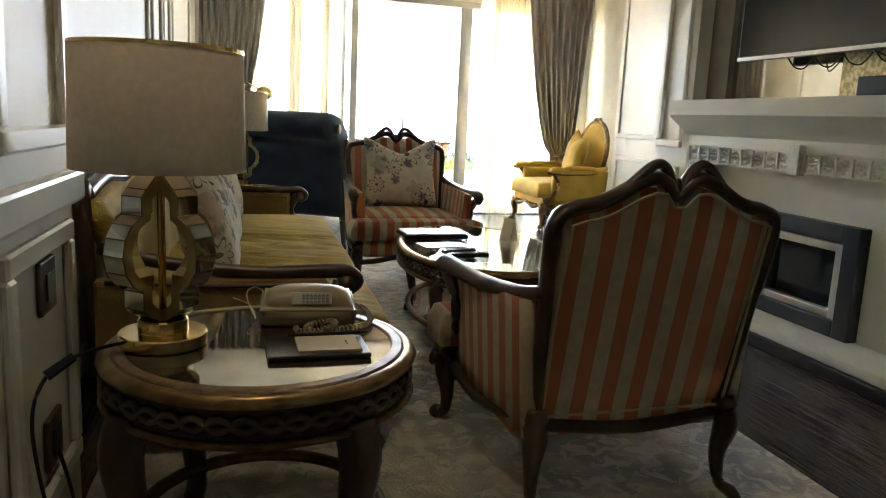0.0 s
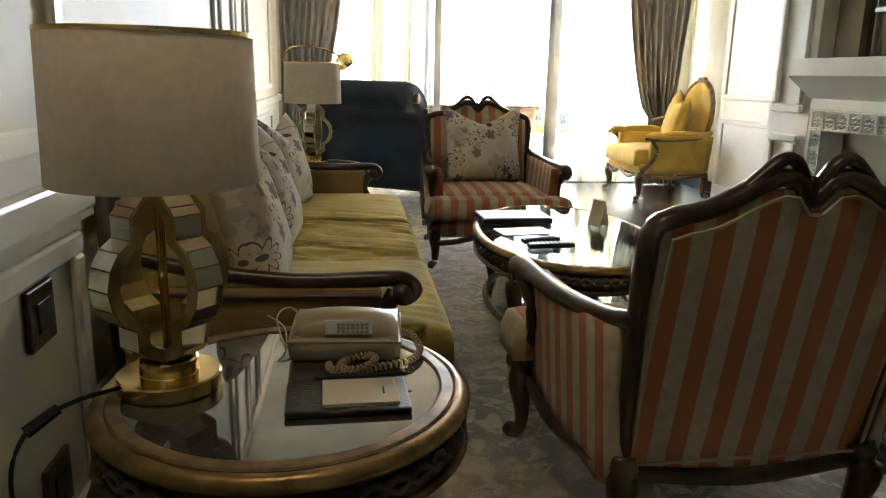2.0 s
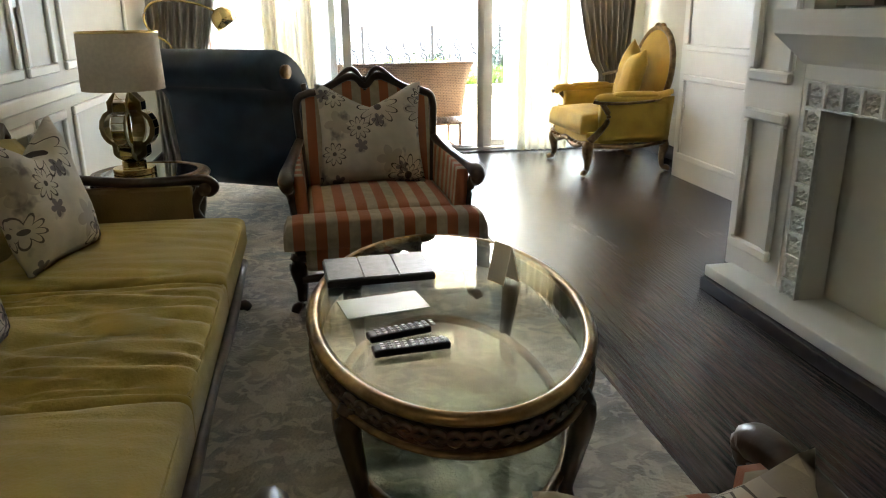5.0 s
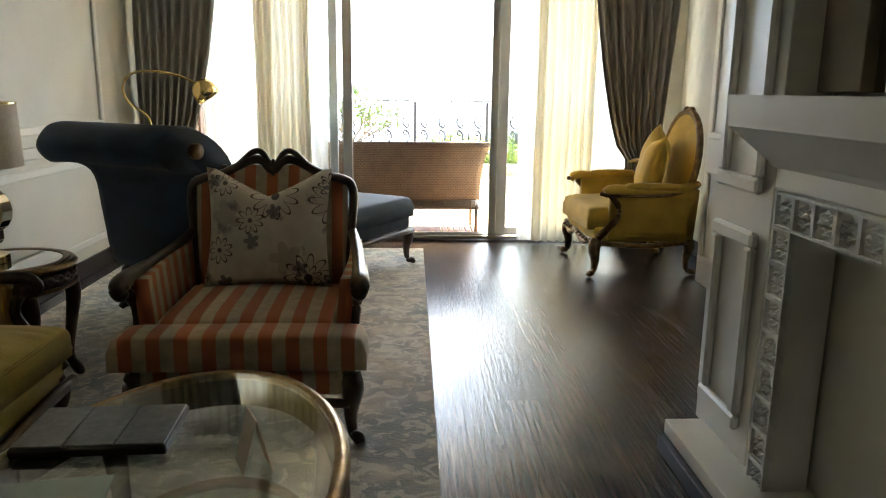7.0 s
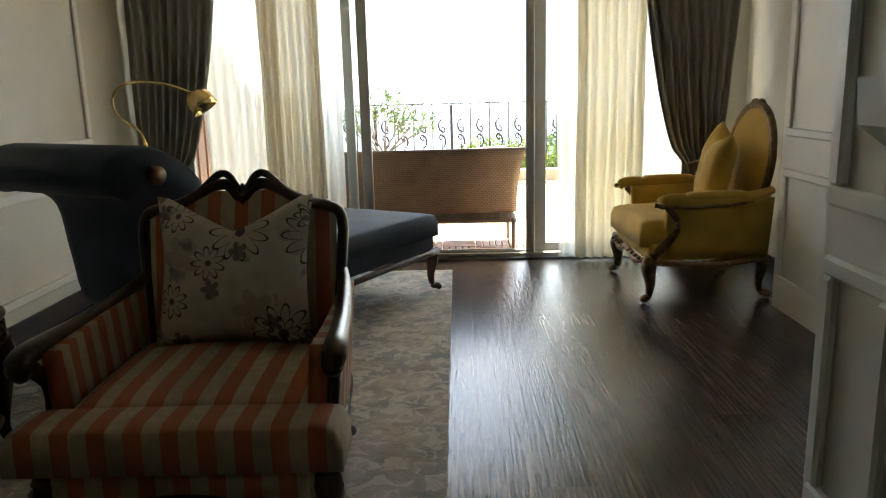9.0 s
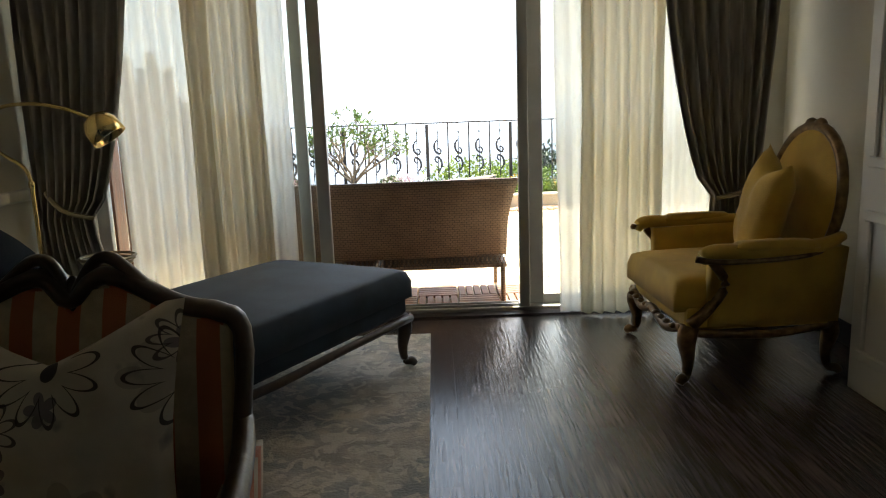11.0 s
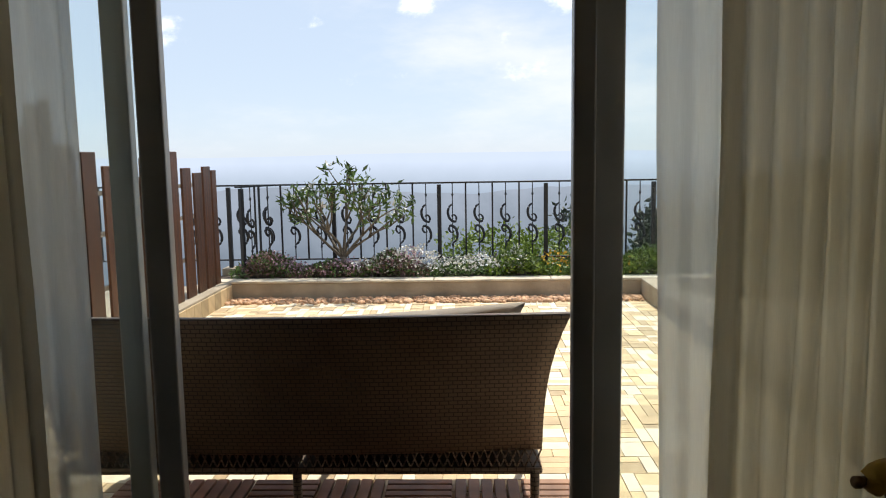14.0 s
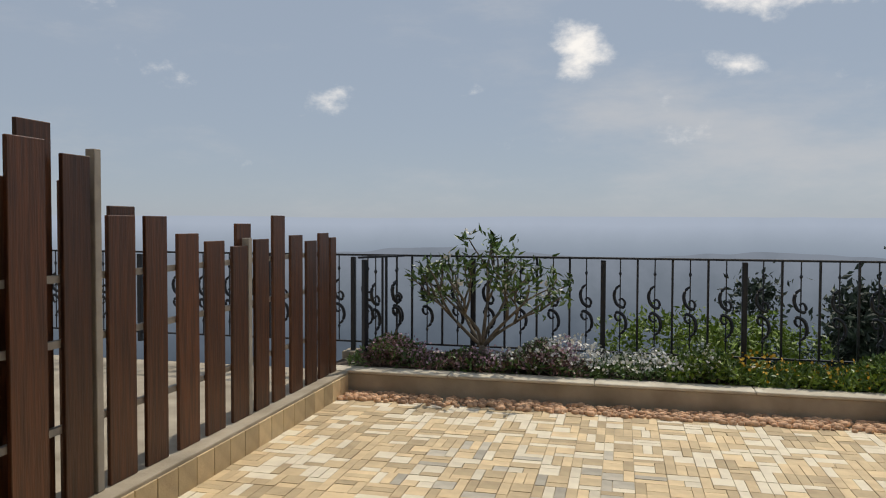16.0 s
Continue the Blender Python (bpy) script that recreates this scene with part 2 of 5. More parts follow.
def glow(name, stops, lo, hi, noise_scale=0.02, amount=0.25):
    """Distant hillside that glows, air haze painted in: colour by height, broken by noise."""
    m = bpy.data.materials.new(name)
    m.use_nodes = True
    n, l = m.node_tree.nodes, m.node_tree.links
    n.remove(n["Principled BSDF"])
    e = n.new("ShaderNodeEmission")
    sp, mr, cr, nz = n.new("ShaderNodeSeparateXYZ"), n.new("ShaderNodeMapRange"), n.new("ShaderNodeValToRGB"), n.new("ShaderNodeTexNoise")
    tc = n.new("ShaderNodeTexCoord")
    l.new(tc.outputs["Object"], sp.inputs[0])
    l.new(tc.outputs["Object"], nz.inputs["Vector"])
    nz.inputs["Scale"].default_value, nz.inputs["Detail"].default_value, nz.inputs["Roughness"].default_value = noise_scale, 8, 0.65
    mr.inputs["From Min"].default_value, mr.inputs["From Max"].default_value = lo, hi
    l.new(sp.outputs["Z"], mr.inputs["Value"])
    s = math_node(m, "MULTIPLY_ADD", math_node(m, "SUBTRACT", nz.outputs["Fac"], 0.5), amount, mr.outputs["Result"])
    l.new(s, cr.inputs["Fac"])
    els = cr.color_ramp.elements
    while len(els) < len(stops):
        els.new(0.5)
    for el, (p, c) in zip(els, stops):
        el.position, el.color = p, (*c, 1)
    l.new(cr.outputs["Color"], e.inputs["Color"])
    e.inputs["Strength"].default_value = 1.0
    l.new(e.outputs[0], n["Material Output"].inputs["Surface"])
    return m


WALL = mat("wall_paint", (0.68, 0.645, 0.545), (0.64, 0.605, 0.51), rough=0.5, scale=2.5, bump=0.05, bscale=120)
WHITE = mat("white_lacquer", (0.80, 0.775, 0.70), (0.76, 0.735, 0.66), rough=0.32, scale=3, bump=0.03, bscale=90)
CEIL = mat("ceiling_paint", (0.80, 0.79, 0.76), rough=0.8, scale=3, bump=0.05)
PLANK = mat("dark_oak", (0.095, 0.068, 0.058), (0.022, 0.014, 0.012), rough=0.22, scale=5, stretch=(14, 0.7, 1), bump=0.35, bscale=6, rand=0.3, contrast=0.3)
DARKWOOD = mat("dark_base", (0.03, 0.022, 0.02), rough=0.35, scale=10)
SUBFLOOR = mat("joint_black", (0.008, 0.006, 0.005), rough=0.8)
RUG = rug_mat()
CARVED = mat("carved_walnut", (0.095, 0.060, 0.035), (0.040, 0.024, 0.014), rough=0.3, scale=14, bump=0.12, bscale=45, stretch=(1, 1, 0.4), contrast=0.4)
GILTWOOD = mat("gilded_wood", (0.27, 0.165, 0.065), (0.11, 0.06, 0.022), rough=0.33, metal=0.35, scale=25, bump=0.15, bscale=70, contrast=0.4)
GILTRIM = mat("gilded_rim", (0.42, 0.27, 0.10), (0.17, 0.10, 0.035), rough=0.28, metal=0.6, scale=18, bump=0.12, bscale=60, contrast=0.4)
WORNRING = mat("worn_gilding", (0.34, 0.22, 0.10), (0.13, 0.075, 0.035), rough=0.38, metal=0.35, scale=14, bump=0.1, bscale=50, contrast=0.35)
BRASS = mat("polished_brass", (0.80, 0.60, 0.27), (0.62, 0.44, 0.17), rough=0.18, metal=1.0, scale=5)
ANTIQUE = mat("antique_gold_leaf", (0.55, 0.43, 0.21), (0.36, 0.27, 0.12), rough=0.3, metal=0.8, scale=12, bump=0.06, bscale=60)
MIRRORFACET = mat("mirror_facet", (0.82, 0.82, 0.76), (0.65, 0.63, 0.55), rough=0.06, metal=1.0, scale=9)
STRIPE_X, STRIPE_Y = striped("stripe_fabric_front", "X", 0.092), striped("stripe_fabric_side", "Y", 0.085)
YELLOW = mat("mustard_velvet", (0.58, 0.37, 0.055), (0.45, 0.28, 0.04), rough=0.75, scale=5, bump=0.2, bscale=160, sheen=0.12)
OLIVE = mat("olive_gold_velvet", (0.54, 0.40, 0.085), (0.44, 0.32, 0.065), rough=0.75, scale=5, bump=0.25, bscale=120, sheen=0.2)
TANVELVET = mat("golden_brown_velvet", (0.33, 0.20, 0.07), (0.25, 0.15, 0.05), rough=0.75, scale=5, bump=0.2, bscale=140, sheen=0.2)
NAVY = mat("navy_velvet", (0.017, 0.034, 0.056), (0.010, 0.021, 0.037), rough=0.75, scale=6, bump=0.1, bscale=150, sheen=0.06)
FLORAL = floral()
SHADE = mat("linen_shade", (0.68, 0.575, 0.455), (0.62, 0.52, 0.41), rough=0.85, scale=60, bump=0.15, bscale=500)
DRAPE = mat("taupe_silk", (0.38, 0.34, 0.30), (0.27, 0.24, 0.21), rough=0.5, scale=18, bump=0.12, bscale=250, stretch=(1, 1, 0.15), sheen=0.2)
SHEER, SHEERGOLD = sheer("white_voile", (0.88, 0.87, 0.82), 0.10, 0.5), sheer("cream_voile", (0.62, 0.55, 0.40), 0.03, 0.42)
ALU = mat("grey_aluminium", (0.46, 0.45, 0.42), (0.40, 0.39, 0.37), rough=0.4, metal=0.3, scale=5)
GLASS = glassy("clear_glass")
TABLEGLASS = glassy("table_glass", (0.90, 0.95, 0.92), 0.10)
SMOKEGLASS = mat("dark_table_glass", (0.07, 0.064, 0.056), rough=0.03, scale=3, spec=1.0)
SMOKEGLASS.node_tree.nodes["Principled BSDF"].inputs["Coat Weight"].default_value = 0.8
MIRROR = mat("aged_mirror", (0.72, 0.70, 0.64), (0.55, 0.53, 0.46), rough=0.03, metal=1.0, scale=2.5)
GOLDWALL = mat("gold_mosaic_paper", (0.62, 0.52, 0.27), (0.34, 0.28, 0.14), rough=0.3, metal=0.6, scale=45, bump=0.3, bscale=60, contrast=0.12)
TAUPEPANEL = mat("taupe_panel", (0.26, 0.22, 0.17), rough=0.5, scale=6)
BLACK = mat("black_plastic", (0.012, 0.012, 0.013), rough=0.35, scale=30)
SCREEN = mat("dark_screen", (0.010, 0.011, 0.013), rough=0.08, scale=3)
STEEL = mat("brushed_steel", (0.55, 0.54, 0.52), (0.45, 0.44, 0.42), rough=0.3, metal=1.0, scale=30, stretch=(1, 12, 1))
PLASTER = mat("white_plaster", (0.78, 0.77, 0.72), (0.66, 0.65, 0.60), rough=0.6, scale=40, bump=0.15, bscale=80)
BEIGEPHONE = mat("beige_plastic", (0.46, 0.38, 0.25), (0.42, 0.345, 0.22), rough=0.35, scale=8)
PAPER = mat("paper", (0.80, 0.70, 0.57), (0.77, 0.67, 0.54), rough=0.8, scale=6)
KEYPAD = mat("pale_keys", (0.75, 0.78, 0.80), rough=0.4, scale=20)
LEATHER = mat("black_leather", (0.022, 0.018, 0.015), rough=0.35, scale=60, bump=0.3, bscale=220)
GREYLEATHER = mat("grey_leatherette", (0.17, 0.18, 0.20), (0.12, 0.13, 0.145), rough=0.3, scale=40, bump=0.15, bscale=200)
CARDGREEN = mat("pale_green_card", (0.42, 0.52, 0.46), rough=0.25, scale=5)
CORD = mat("coiled_cord", (0.50, 0.41, 0.26), rough=0.5, scale=20)
WICKER = weave("brown_wicker", (0.31, 0.205, 0.135), (0.19, 0.12, 0.075), 15)
DARKWICKER = weave("dark_wicker", (0.07, 0.055, 0.05), (0.05, 0.04, 0.035), 22)
GREYCUSH = mat("grey_canvas", (0.42, 0.39, 0.36), (0.36, 0.33, 0.30), rough=0.9, scale=10, bump=0.2, bscale=300)
FENCE = mat("stained_board", (0.115, 0.039, 0.013), (0.043, 0.015, 0.006), rough=0.5, scale=4, stretch=(12, 12, 0.7), bump=0.25, bscale=10, rand=0.3, contrast=0.4)
BATTEN = mat("weathered_batten", (0.36, 0.32, 0.27), rough=0.7, scale=12, bump=0.2)
IRON = mat("wrought_iron", (0.010, 0.012, 0.018), rough=0.5, scale=30, bump=0.1)
TILE = mat("sandstone_tile", (0.66, 0.51, 0.30), (0.52, 0.39, 0.23), rough=0.7, scale=9, bump=0.2, bscale=70, rand=0.28, contrast=0.4)
TILEREST = mat("sandstone_tile_joined", (0.66, 0.51, 0.30), (0.52, 0.39, 0.23), rough=0.7, scale=9, bump=0.2, bscale=70, island=0.28, contrast=0.4)
TILEGREY = mat("slate_tile", (0.50, 0.45, 0.36), (0.40, 0.36, 0.29), rough=0.7, scale=9, bump=0.2, bscale=70, rand=0.2)
TILEWHITE = mat("pale_tile", (0.74, 0.66, 0.50), (0.66, 0.58, 0.44), rough=0.7, scale=9, bump=0.2, bscale=70, rand=0.15)
GROUT = mat("sand_grout", (0.52, 0.42, 0.28), rough=0.9, scale=20, bump=0.3)
CONCRETE = mat("curb_stone", (0.48, 0.41, 0.31), (0.25, 0.21, 0.15), rough=0.8, scale=3.5, bump=0.3, bscale=40, contrast=0.5)
CURBCAP = mat("pale_curb_cap", (0.66, 0.60, 0.48), (0.50, 0.44, 0.34), rough=0.8, scale=5, bump=0.2, bscale=50)
DECK = mat("deck_slat", (0.36, 0.19, 0.11), (0.22, 0.11, 0.06), rough=0.6, scale=6, stretch=(1, 1, 1), rand=0.25)
PEBBLE = mat("pebbles", (0.66, 0.40, 0.23), (0.54, 0.33, 0.20), rough=0.7, scale=20, island=0.35)
SOIL = mat("soil", (0.07, 0.05, 0.035), rough=0.95, scale=15, bump=0.6)
BARK = mat("grey_bark", (0.26, 0.23, 0.19), (0.17, 0.15, 0.12), rough=0.85, scale=20, bump=0.4)
TWIG = mat("frangipani_bark", (0.17, 0.145, 0.115), (0.10, 0.085, 0.065), rough=0.85, scale=20, bump=0.4)
LEAF = mat("leaf_green", (0.10, 0.17, 0.035), (0.06, 0.11, 0.025), rough=0.45, scale=6, island=0.45)
LEAFLIME = mat("leaf_lime", (0.20, 0.28, 0.03), (0.13, 0.20, 0.02), rough=0.5, scale=6, island=0.4)
LEAFPURPLE = mat("leaf_purple", (0.24, 0.13, 0.125), (0.12, 0.085, 0.06), rough=0.6, scale=6, island=0.5)
PETAL = mat("white_petal", (0.80, 0.79, 0.74), rough=0.6, scale=6, island=0.1)
PETALPINK = mat("mauve_petal", (0.42, 0.27, 0.34), rough=0.6, scale=6, island=0.3)
PETALGOLD = mat("yellow_petal", (0.75, 0.42, 0.03), rough=0.6, scale=6, island=0.2)
RENDERWALL = mat("exterior_render", (0.60, 0.54, 0.42), rough=0.85, scale=3, bump=0.2)


# ---- building helpers ----
def mesh_of(name, bm, material, smooth=False):
    me = bpy.data.meshes.new(name)
    bmesh.ops.recalc_face_normals(bm, faces=bm.faces)
    for f in bm.faces:
        f.smooth = smooth
    bm.to_mesh(me)
    bm.free()
    me.materials.append(material)
    return me


def part(name, bm, material, parent, label="", smooth=False):
    """Links a bmesh as one mesh object under a thing or a part."""
    ob = new(name, mesh_of(name, bm, material, smooth))
    ob.parent = parent
    return tagged(ob, label)


def thing(name, label, category, m=None, group=""):
    ob = new(name)
    ob.empty_display_size = 0.1
    ob.matrix_world = m if m is not None else Matrix()
    return tagged(ob, label, category, group)


def solo(name, bm, material, label, category, m=None, group="", smooth=False):
    ob = new(name, mesh_of(name, bm, material, smooth))
    if m is not None:
        ob.matrix_world = m
    return tagged(ob, label, category, group)


def struct(name, bm, material, label, smooth=False):
    return tagged(new(name, mesh_of(name, bm, material, smooth)), label, "", "", "structure")


def B(*boxes, bevel=0.0, bm=None, seg=2):
    """Boxes (x0, x1, y0, y1, z0, z1) in one bmesh."""
    bm = bm or bmesh.new()
    for x0, x1, y0, y1, z0, z1 in boxes:
        v = [bm.verts.new((x, y, z)) for x in (x0, x1) for y in (y0, y1) for z in (z0, z1)]
        for q in ((0, 1, 3, 2), (4, 6, 7, 5), (0, 4, 5, 1), (2, 3, 7, 6), (0, 2, 6, 4), (1, 5, 7, 3)):
            bm.faces.new([v[i] for i in q])
    if bevel:
        bmesh.ops.recalc_face_normals(bm, faces=bm.faces)
        bmesh.ops.bevel(bm, geom=bm.edges[:], offset=bevel, segments=seg, affect="EDGES", profile=0.5)
    return bm


def lathe(profile, n=32, bm=None, at=(0, 0, 0), sx=1.0, sy=1.0, close=True):
    """Turns (radius, z) pairs round the z axis."""
    bm = bm or bmesh.new()
    rings = []
    for r, z in profile:
        rings.append([bm.verts.new((at[0] + sx * r * math.cos(math.tau * i / n), at[1] + sy * r * math.sin(math.tau * i / n), at[2] + z)) for i in range(n)])
    for a, b in zip(rings, rings[1:]):
        for i in range(n):
            bm.faces.new((a[i], a[(i + 1) % n], b[(i + 1) % n], b[i]))
    if close:
        bm.faces.new(rings[0][::-1])
        bm.faces.new(rings[-1])
    return bm


def oval_ring(profile, ax, ay, n=64, bm=None):
    """A closed moulding round an oval: profile of (outset, z)."""
    bm = bm or bmesh.new()
    rings = [[bm.verts.new(((ax + o) * math.cos(math.tau * i / n), (ay + o) * math.sin(math.tau * i / n), z)) for i in range(n)] for o, z in profile]
    for k in range(len(rings)):
        a, b = rings[k], rings[(k + 1) % len(rings)]
        for i in range(n):
            bm.faces.new((a[i], a[(i + 1) % n], b[(i + 1) % n], b[i]))
    return bm


def spline(pts, k=5):
    """Catmull-Rom through tuples of any length."""
    p = [np.array(q, float) for q in pts]
    out = []
    for i in range(len(p) - 1):
        a, b, c, d = p[max(i - 1, 0)], p[i], p[i + 1], p[min(i + 2, len(p) - 1)]
        for s in range(k):
            t = s / k
            out.append(0.5 * (2 * b + (c - a) * t + (2 * a - 5 * b + 4 * c - d) * t * t + (3 * b - a - 3 * c + d) * t ** 3))
    out.append(p[-1])
    return out


def sweep(pts, n=8, k=4, bm=None, up=(0, 0, 1), flat=1.0, closed=False):
    """A tube through (x, y, z, radius); flat squeezes it along its second axis."""
    bm = bm or bmesh.new()
    q = spline(pts, k) if k > 1 else [np.array(p, float) for p in pts]
    rings = []
    for i, p in enumerate(q):
        a, b = q[max(i - 1, 0)][:3], q[min(i + 1, len(q) - 1)][:3]
        if closed and i in (0, len(q) - 1):
            a, b = q[-2][:3], q[1][:3]
        t = Vector(b - a).normalized()
        u = Vector(up)
        if abs(t.dot(u)) > 0.93:
            u = Vector((1, 0, 0)) if abs(t.x) < 0.8 else Vector((0, 1, 0))
        s = t.cross(u).normalized()
        w = s.cross(t)
        rings.append([bm.verts.new(Vector(p[:3]) + float(p[3]) * (s * math.cos(math.tau * j / n) + w * flat * math.sin(math.tau * j / n))) for j in range(n)])
    for a, b in zip(rings, rings[1:]):
        for j in range(n):
            bm.faces.new((a[j], a[(j + 1) % n], b[(j + 1) % n], b[j]))
    bm.faces.new(rings[0][::-1])
    bm.faces.new(rings[-1])
    return bm


def surface(fn, nu, nv, bm=None, thick=None):
    """A grid of fn(u, v), u and v in 0..1; thick(u, v) gives a second skin offset vector and closes the rim."""
    bm = bm or bmesh.new()
    g = [[bm.verts.new(fn(i / nu, j / nv)) for j in range(nv + 1)] for i in range(nu + 1)]
    for i in range(nu):
        for j in range(nv):
            bm.faces.new((g[i][j], g[i + 1][j], g[i + 1][j + 1], g[i][j + 1]))
    if thick:
        h = [[bm.verts.new(Vector(fn(i / nu, j / nv)) + Vector(thick(i / nu, j / nv))) for j in range(nv + 1)] for i in range(nu + 1)]
        for i in range(nu):
            for j in range(nv):
                bm.faces.new((h[i][j], h[i][j + 1], h[i + 1][j + 1], h[i + 1][j]))
        for i in range(nu):
            bm.faces.new((g[i][0], h[i][0], h[i + 1][0], g[i + 1][0]))
            bm.faces.new((g[i][nv], g[i + 1][nv], h[i + 1][nv], h[i][nv]))
        for j in range(nv):
            bm.faces.new((g[0][j], g[0][j + 1], h[0][j + 1], h[0][j]))
            bm.faces.new((g[nu][j], h[nu][j], h[nu][j + 1], g[nu][j + 1]))
    return bm


def pad(x0, x1, y0, y1, z0, z1, crown=0.02, wrinkle=0.0, n=14, seed=0.0):
    """A box cushion with a crowned top, soft edges and a few wrinkles."""
    bm = bmesh.new()
    cx, cy, sx, sy = (x0 + x1) / 2, (y0 + y1) / 2, (x1 - x0) / 2, (y1 - y0) / 2

    def soft(u):
        return math.copysign(1 - (1 - abs(u)) ** 1.6, u)

    def top(u, v):
        a, b = 2 * u - 1, 2 * v - 1
        e = (1 - abs(a) ** 10) * (1 - abs(b) ** 10)
        x, y = cx + sx * soft(a), cy + sy * soft(b)
        w = wrinkle * e * (0.6 * noise.noise((x * 2.2 + seed, y * 13, seed)) - 0.9 * (1 - abs(noise.noise((x * 1.7 + seed, y * 17 + x * 2.5, 2 + seed)))) ** 7)
        return (x, y, z0 + (z1 - z0) * (0.55 + 0.45 * e ** 0.5) + crown * (1 - a * a) * (1 - b * b) + w)

    surface(top, n, n, bm, lambda u, v: (0, 0, z0 - top(u, v)[2]))
    return bm


def pillow(w, h, t, dent=0.08, n=16):
    """A scatter cushion standing in the xz plane, its base at z = 0, pinched at the corners and dented at the top."""
    bm = bmesh.new()

    def at(u, v, side):
        a, b = 2 * u - 1, 2 * v - 1
        k = 1 - 0.09 * (1 - a * a) * abs(b) - 0.09 * (1 - b * b) * abs(a)
        f = max(0.0, (1 - a ** 4) * (1 - b ** 4)) ** 0.6
        d = dent * max(0.0, 1 - abs(a) / 0.85) ** 0.9 * max(0.0, b) ** 2
        f *= 1 - 0.35 * math.exp(-(a / 0.3) ** 2) * max(0.0, b)
        return Vector((a * w / 2 * k, side * t / 2 * f * (1 + 0.12 * noise.noise((a * 2, b * 2, side))), h / 2 + b * h / 2 * k - d * h))

    surface(lambda u, v: at(u, v, -1), n, n, bm)
    surface(lambda u, v: at(u, v, 1), n, n, bm)
    bmesh.ops.remove_doubles(bm, verts=bm.verts, dist=0.0005)
    return bm


def frame_of(x, y0, y1, z0, z1, w, out, sign=1):
    """A picture-frame moulding on a wall of constant x, standing out by out."""
    a, b = sorted((x, x + sign * out))
    return B((a, b, y0, y1, z0, z0 + w), (a, b, y0, y1, z1 - w, z1), (a, b, y0, y0 + w, z0 + w, z1 - w), (a, b, y1 - w, y1, z0 + w, z1 - w), bevel=min(out, w) * 0.3, seg=1)


def leaves(name, centres, size, material, parent=None, seed=1, up=0.4, ratio=0.45, label="", kind=""):
    """Many small folded leaves at the given centres, one mesh."""
    rng = np.random.default_rng(seed)
    c = np.asarray(centres, float)
    m = len(c)
    d = rng.normal(size=(m, 3)) + np.array([0, 0, up])
    d /= np.linalg.norm(d, axis=1)[:, None]
    s = np.cross(d, rng.normal(size=(m, 3)))
    s /= np.linalg.norm(s, axis=1)[:, None]
    nrm = np.cross(d, s)
    L = size * rng.uniform(0.6, 1.3, m)[:, None]
    v = np.stack([c, c + d * L * 0.45 + s * L * ratio * 0.5 + nrm * L * 0.08, c + d * L, c + d * L * 0.45 - s * L * ratio * 0.5 + nrm * L * 0.08], 1).reshape(-1, 3)
    f = [(4 * i, 4 * i + 1, 4 * i + 2) for i in range(m)] + [(4 * i, 4 * i + 2, 4 * i + 3) for i in range(m)]
    me = bpy.data.meshes.new(name)
    me.from_pydata(v.tolist(), [], f)
    me.materials.append(material)
    ob = new(name, me)
    if parent:
        ob.parent = parent
    return tagged(ob, label, "", "", kind or "stuff")


# ---- the room's shell ----
XL, XR, YB, YW, ZC = -0.25, 4.32, -1.6, 8.34, 2.75
floor = struct("floor", B((XL - 0.2, XR + 0.2, YB - 0.2, YW + 0.16, -0.3, -0.014)), SUBFLOOR, "dark stained oak plank floor with open grain")
left = struct("wall_left", B((XL - 0.2, XL, YB - 0.2, YW + 0.2, -0.1, ZC)), WALL, "cream painted wall with raised panel mouldings")
struct("wall_back", B((XL, XR, YB - 0.2, YB, -0.1, ZC)), WALL, "plain cream wall behind the seating")
right = struct("wall_right", B((XR, XR + 0.2, YB - 0.2, YW + 0.2, -0.1, ZC)), WALL, "cream painted wall in the window corner")
struct("wall_window", B((XL, 0.02, YW, YW + 0.2, -0.1, ZC), (4.18, XR, YW, YW + 0.2, -0.1, ZC), (0.02, 4.18, YW, YW + 0.2, 2.45, ZC)), WALL, "cream wall round the glazed terrace doors")
struct("ceiling", B((XL - 0.2, XR + 0.2, YB - 0.2, YW + 0.2, ZC, ZC + 0.2)), CEIL, "white painted ceiling")
struct("baseboard_left", B((XL, XL + 0.02, YB, YW, 0.0, 0.12), bevel=0.004), DARKWOOD, "dark wooden baseboard")
struct("baseboard_right", B((XR - 0.02, XR, 6.9, YW, 0.0, 0.12), bevel=0.004), DARKWOOD, "dark wooden baseboard")
struct("wall_left_near", B((XL, XL + 0.15, YB, 1.86, 0.0, ZC), bevel=0.005), WALL, "thicker stretch of cream wall with panel mouldings")
NEARW = bpy.data.objects["wall_left_near"]
for y0, y1 in ((-0.9, 0.5), (0.62, 1.2), (1.28, 1.8)):
    part("panel_moulding", frame_of(XL + 0.15, y0, y1, 1.0, 2.6, 0.05, 0.022), WHITE, NEARW)
    part("panel_moulding", frame_of(XL + 0.15, y0, y1, 0.2, 0.82, 0.05, 0.022), WHITE, NEARW)
part("chair_rail", B((XL + 0.15, XL + 0.19, YB, 1.85, 0.86, 0.94), bevel=0.012), WHITE, NEARW)
# panel mouldings on the left wall
for y0, y1 in ((2.1, 4.55), (4.72, 5.22), (5.3, 5.75), (5.9, 7.5)):
    part("panel_moulding", frame_of(XL, y0, y1, 1.0, 2.6, 0.05, 0.022), WHITE, left)
    part("panel_moulding", frame_of(XL, y0, y1, 0.2, 0.80, 0.05, 0.022), WHITE, left)
part("chair_rail", B((XL, XL + 0.035, 1.87, YW, 0.86, 0.93), bevel=0.01), WHITE, left)

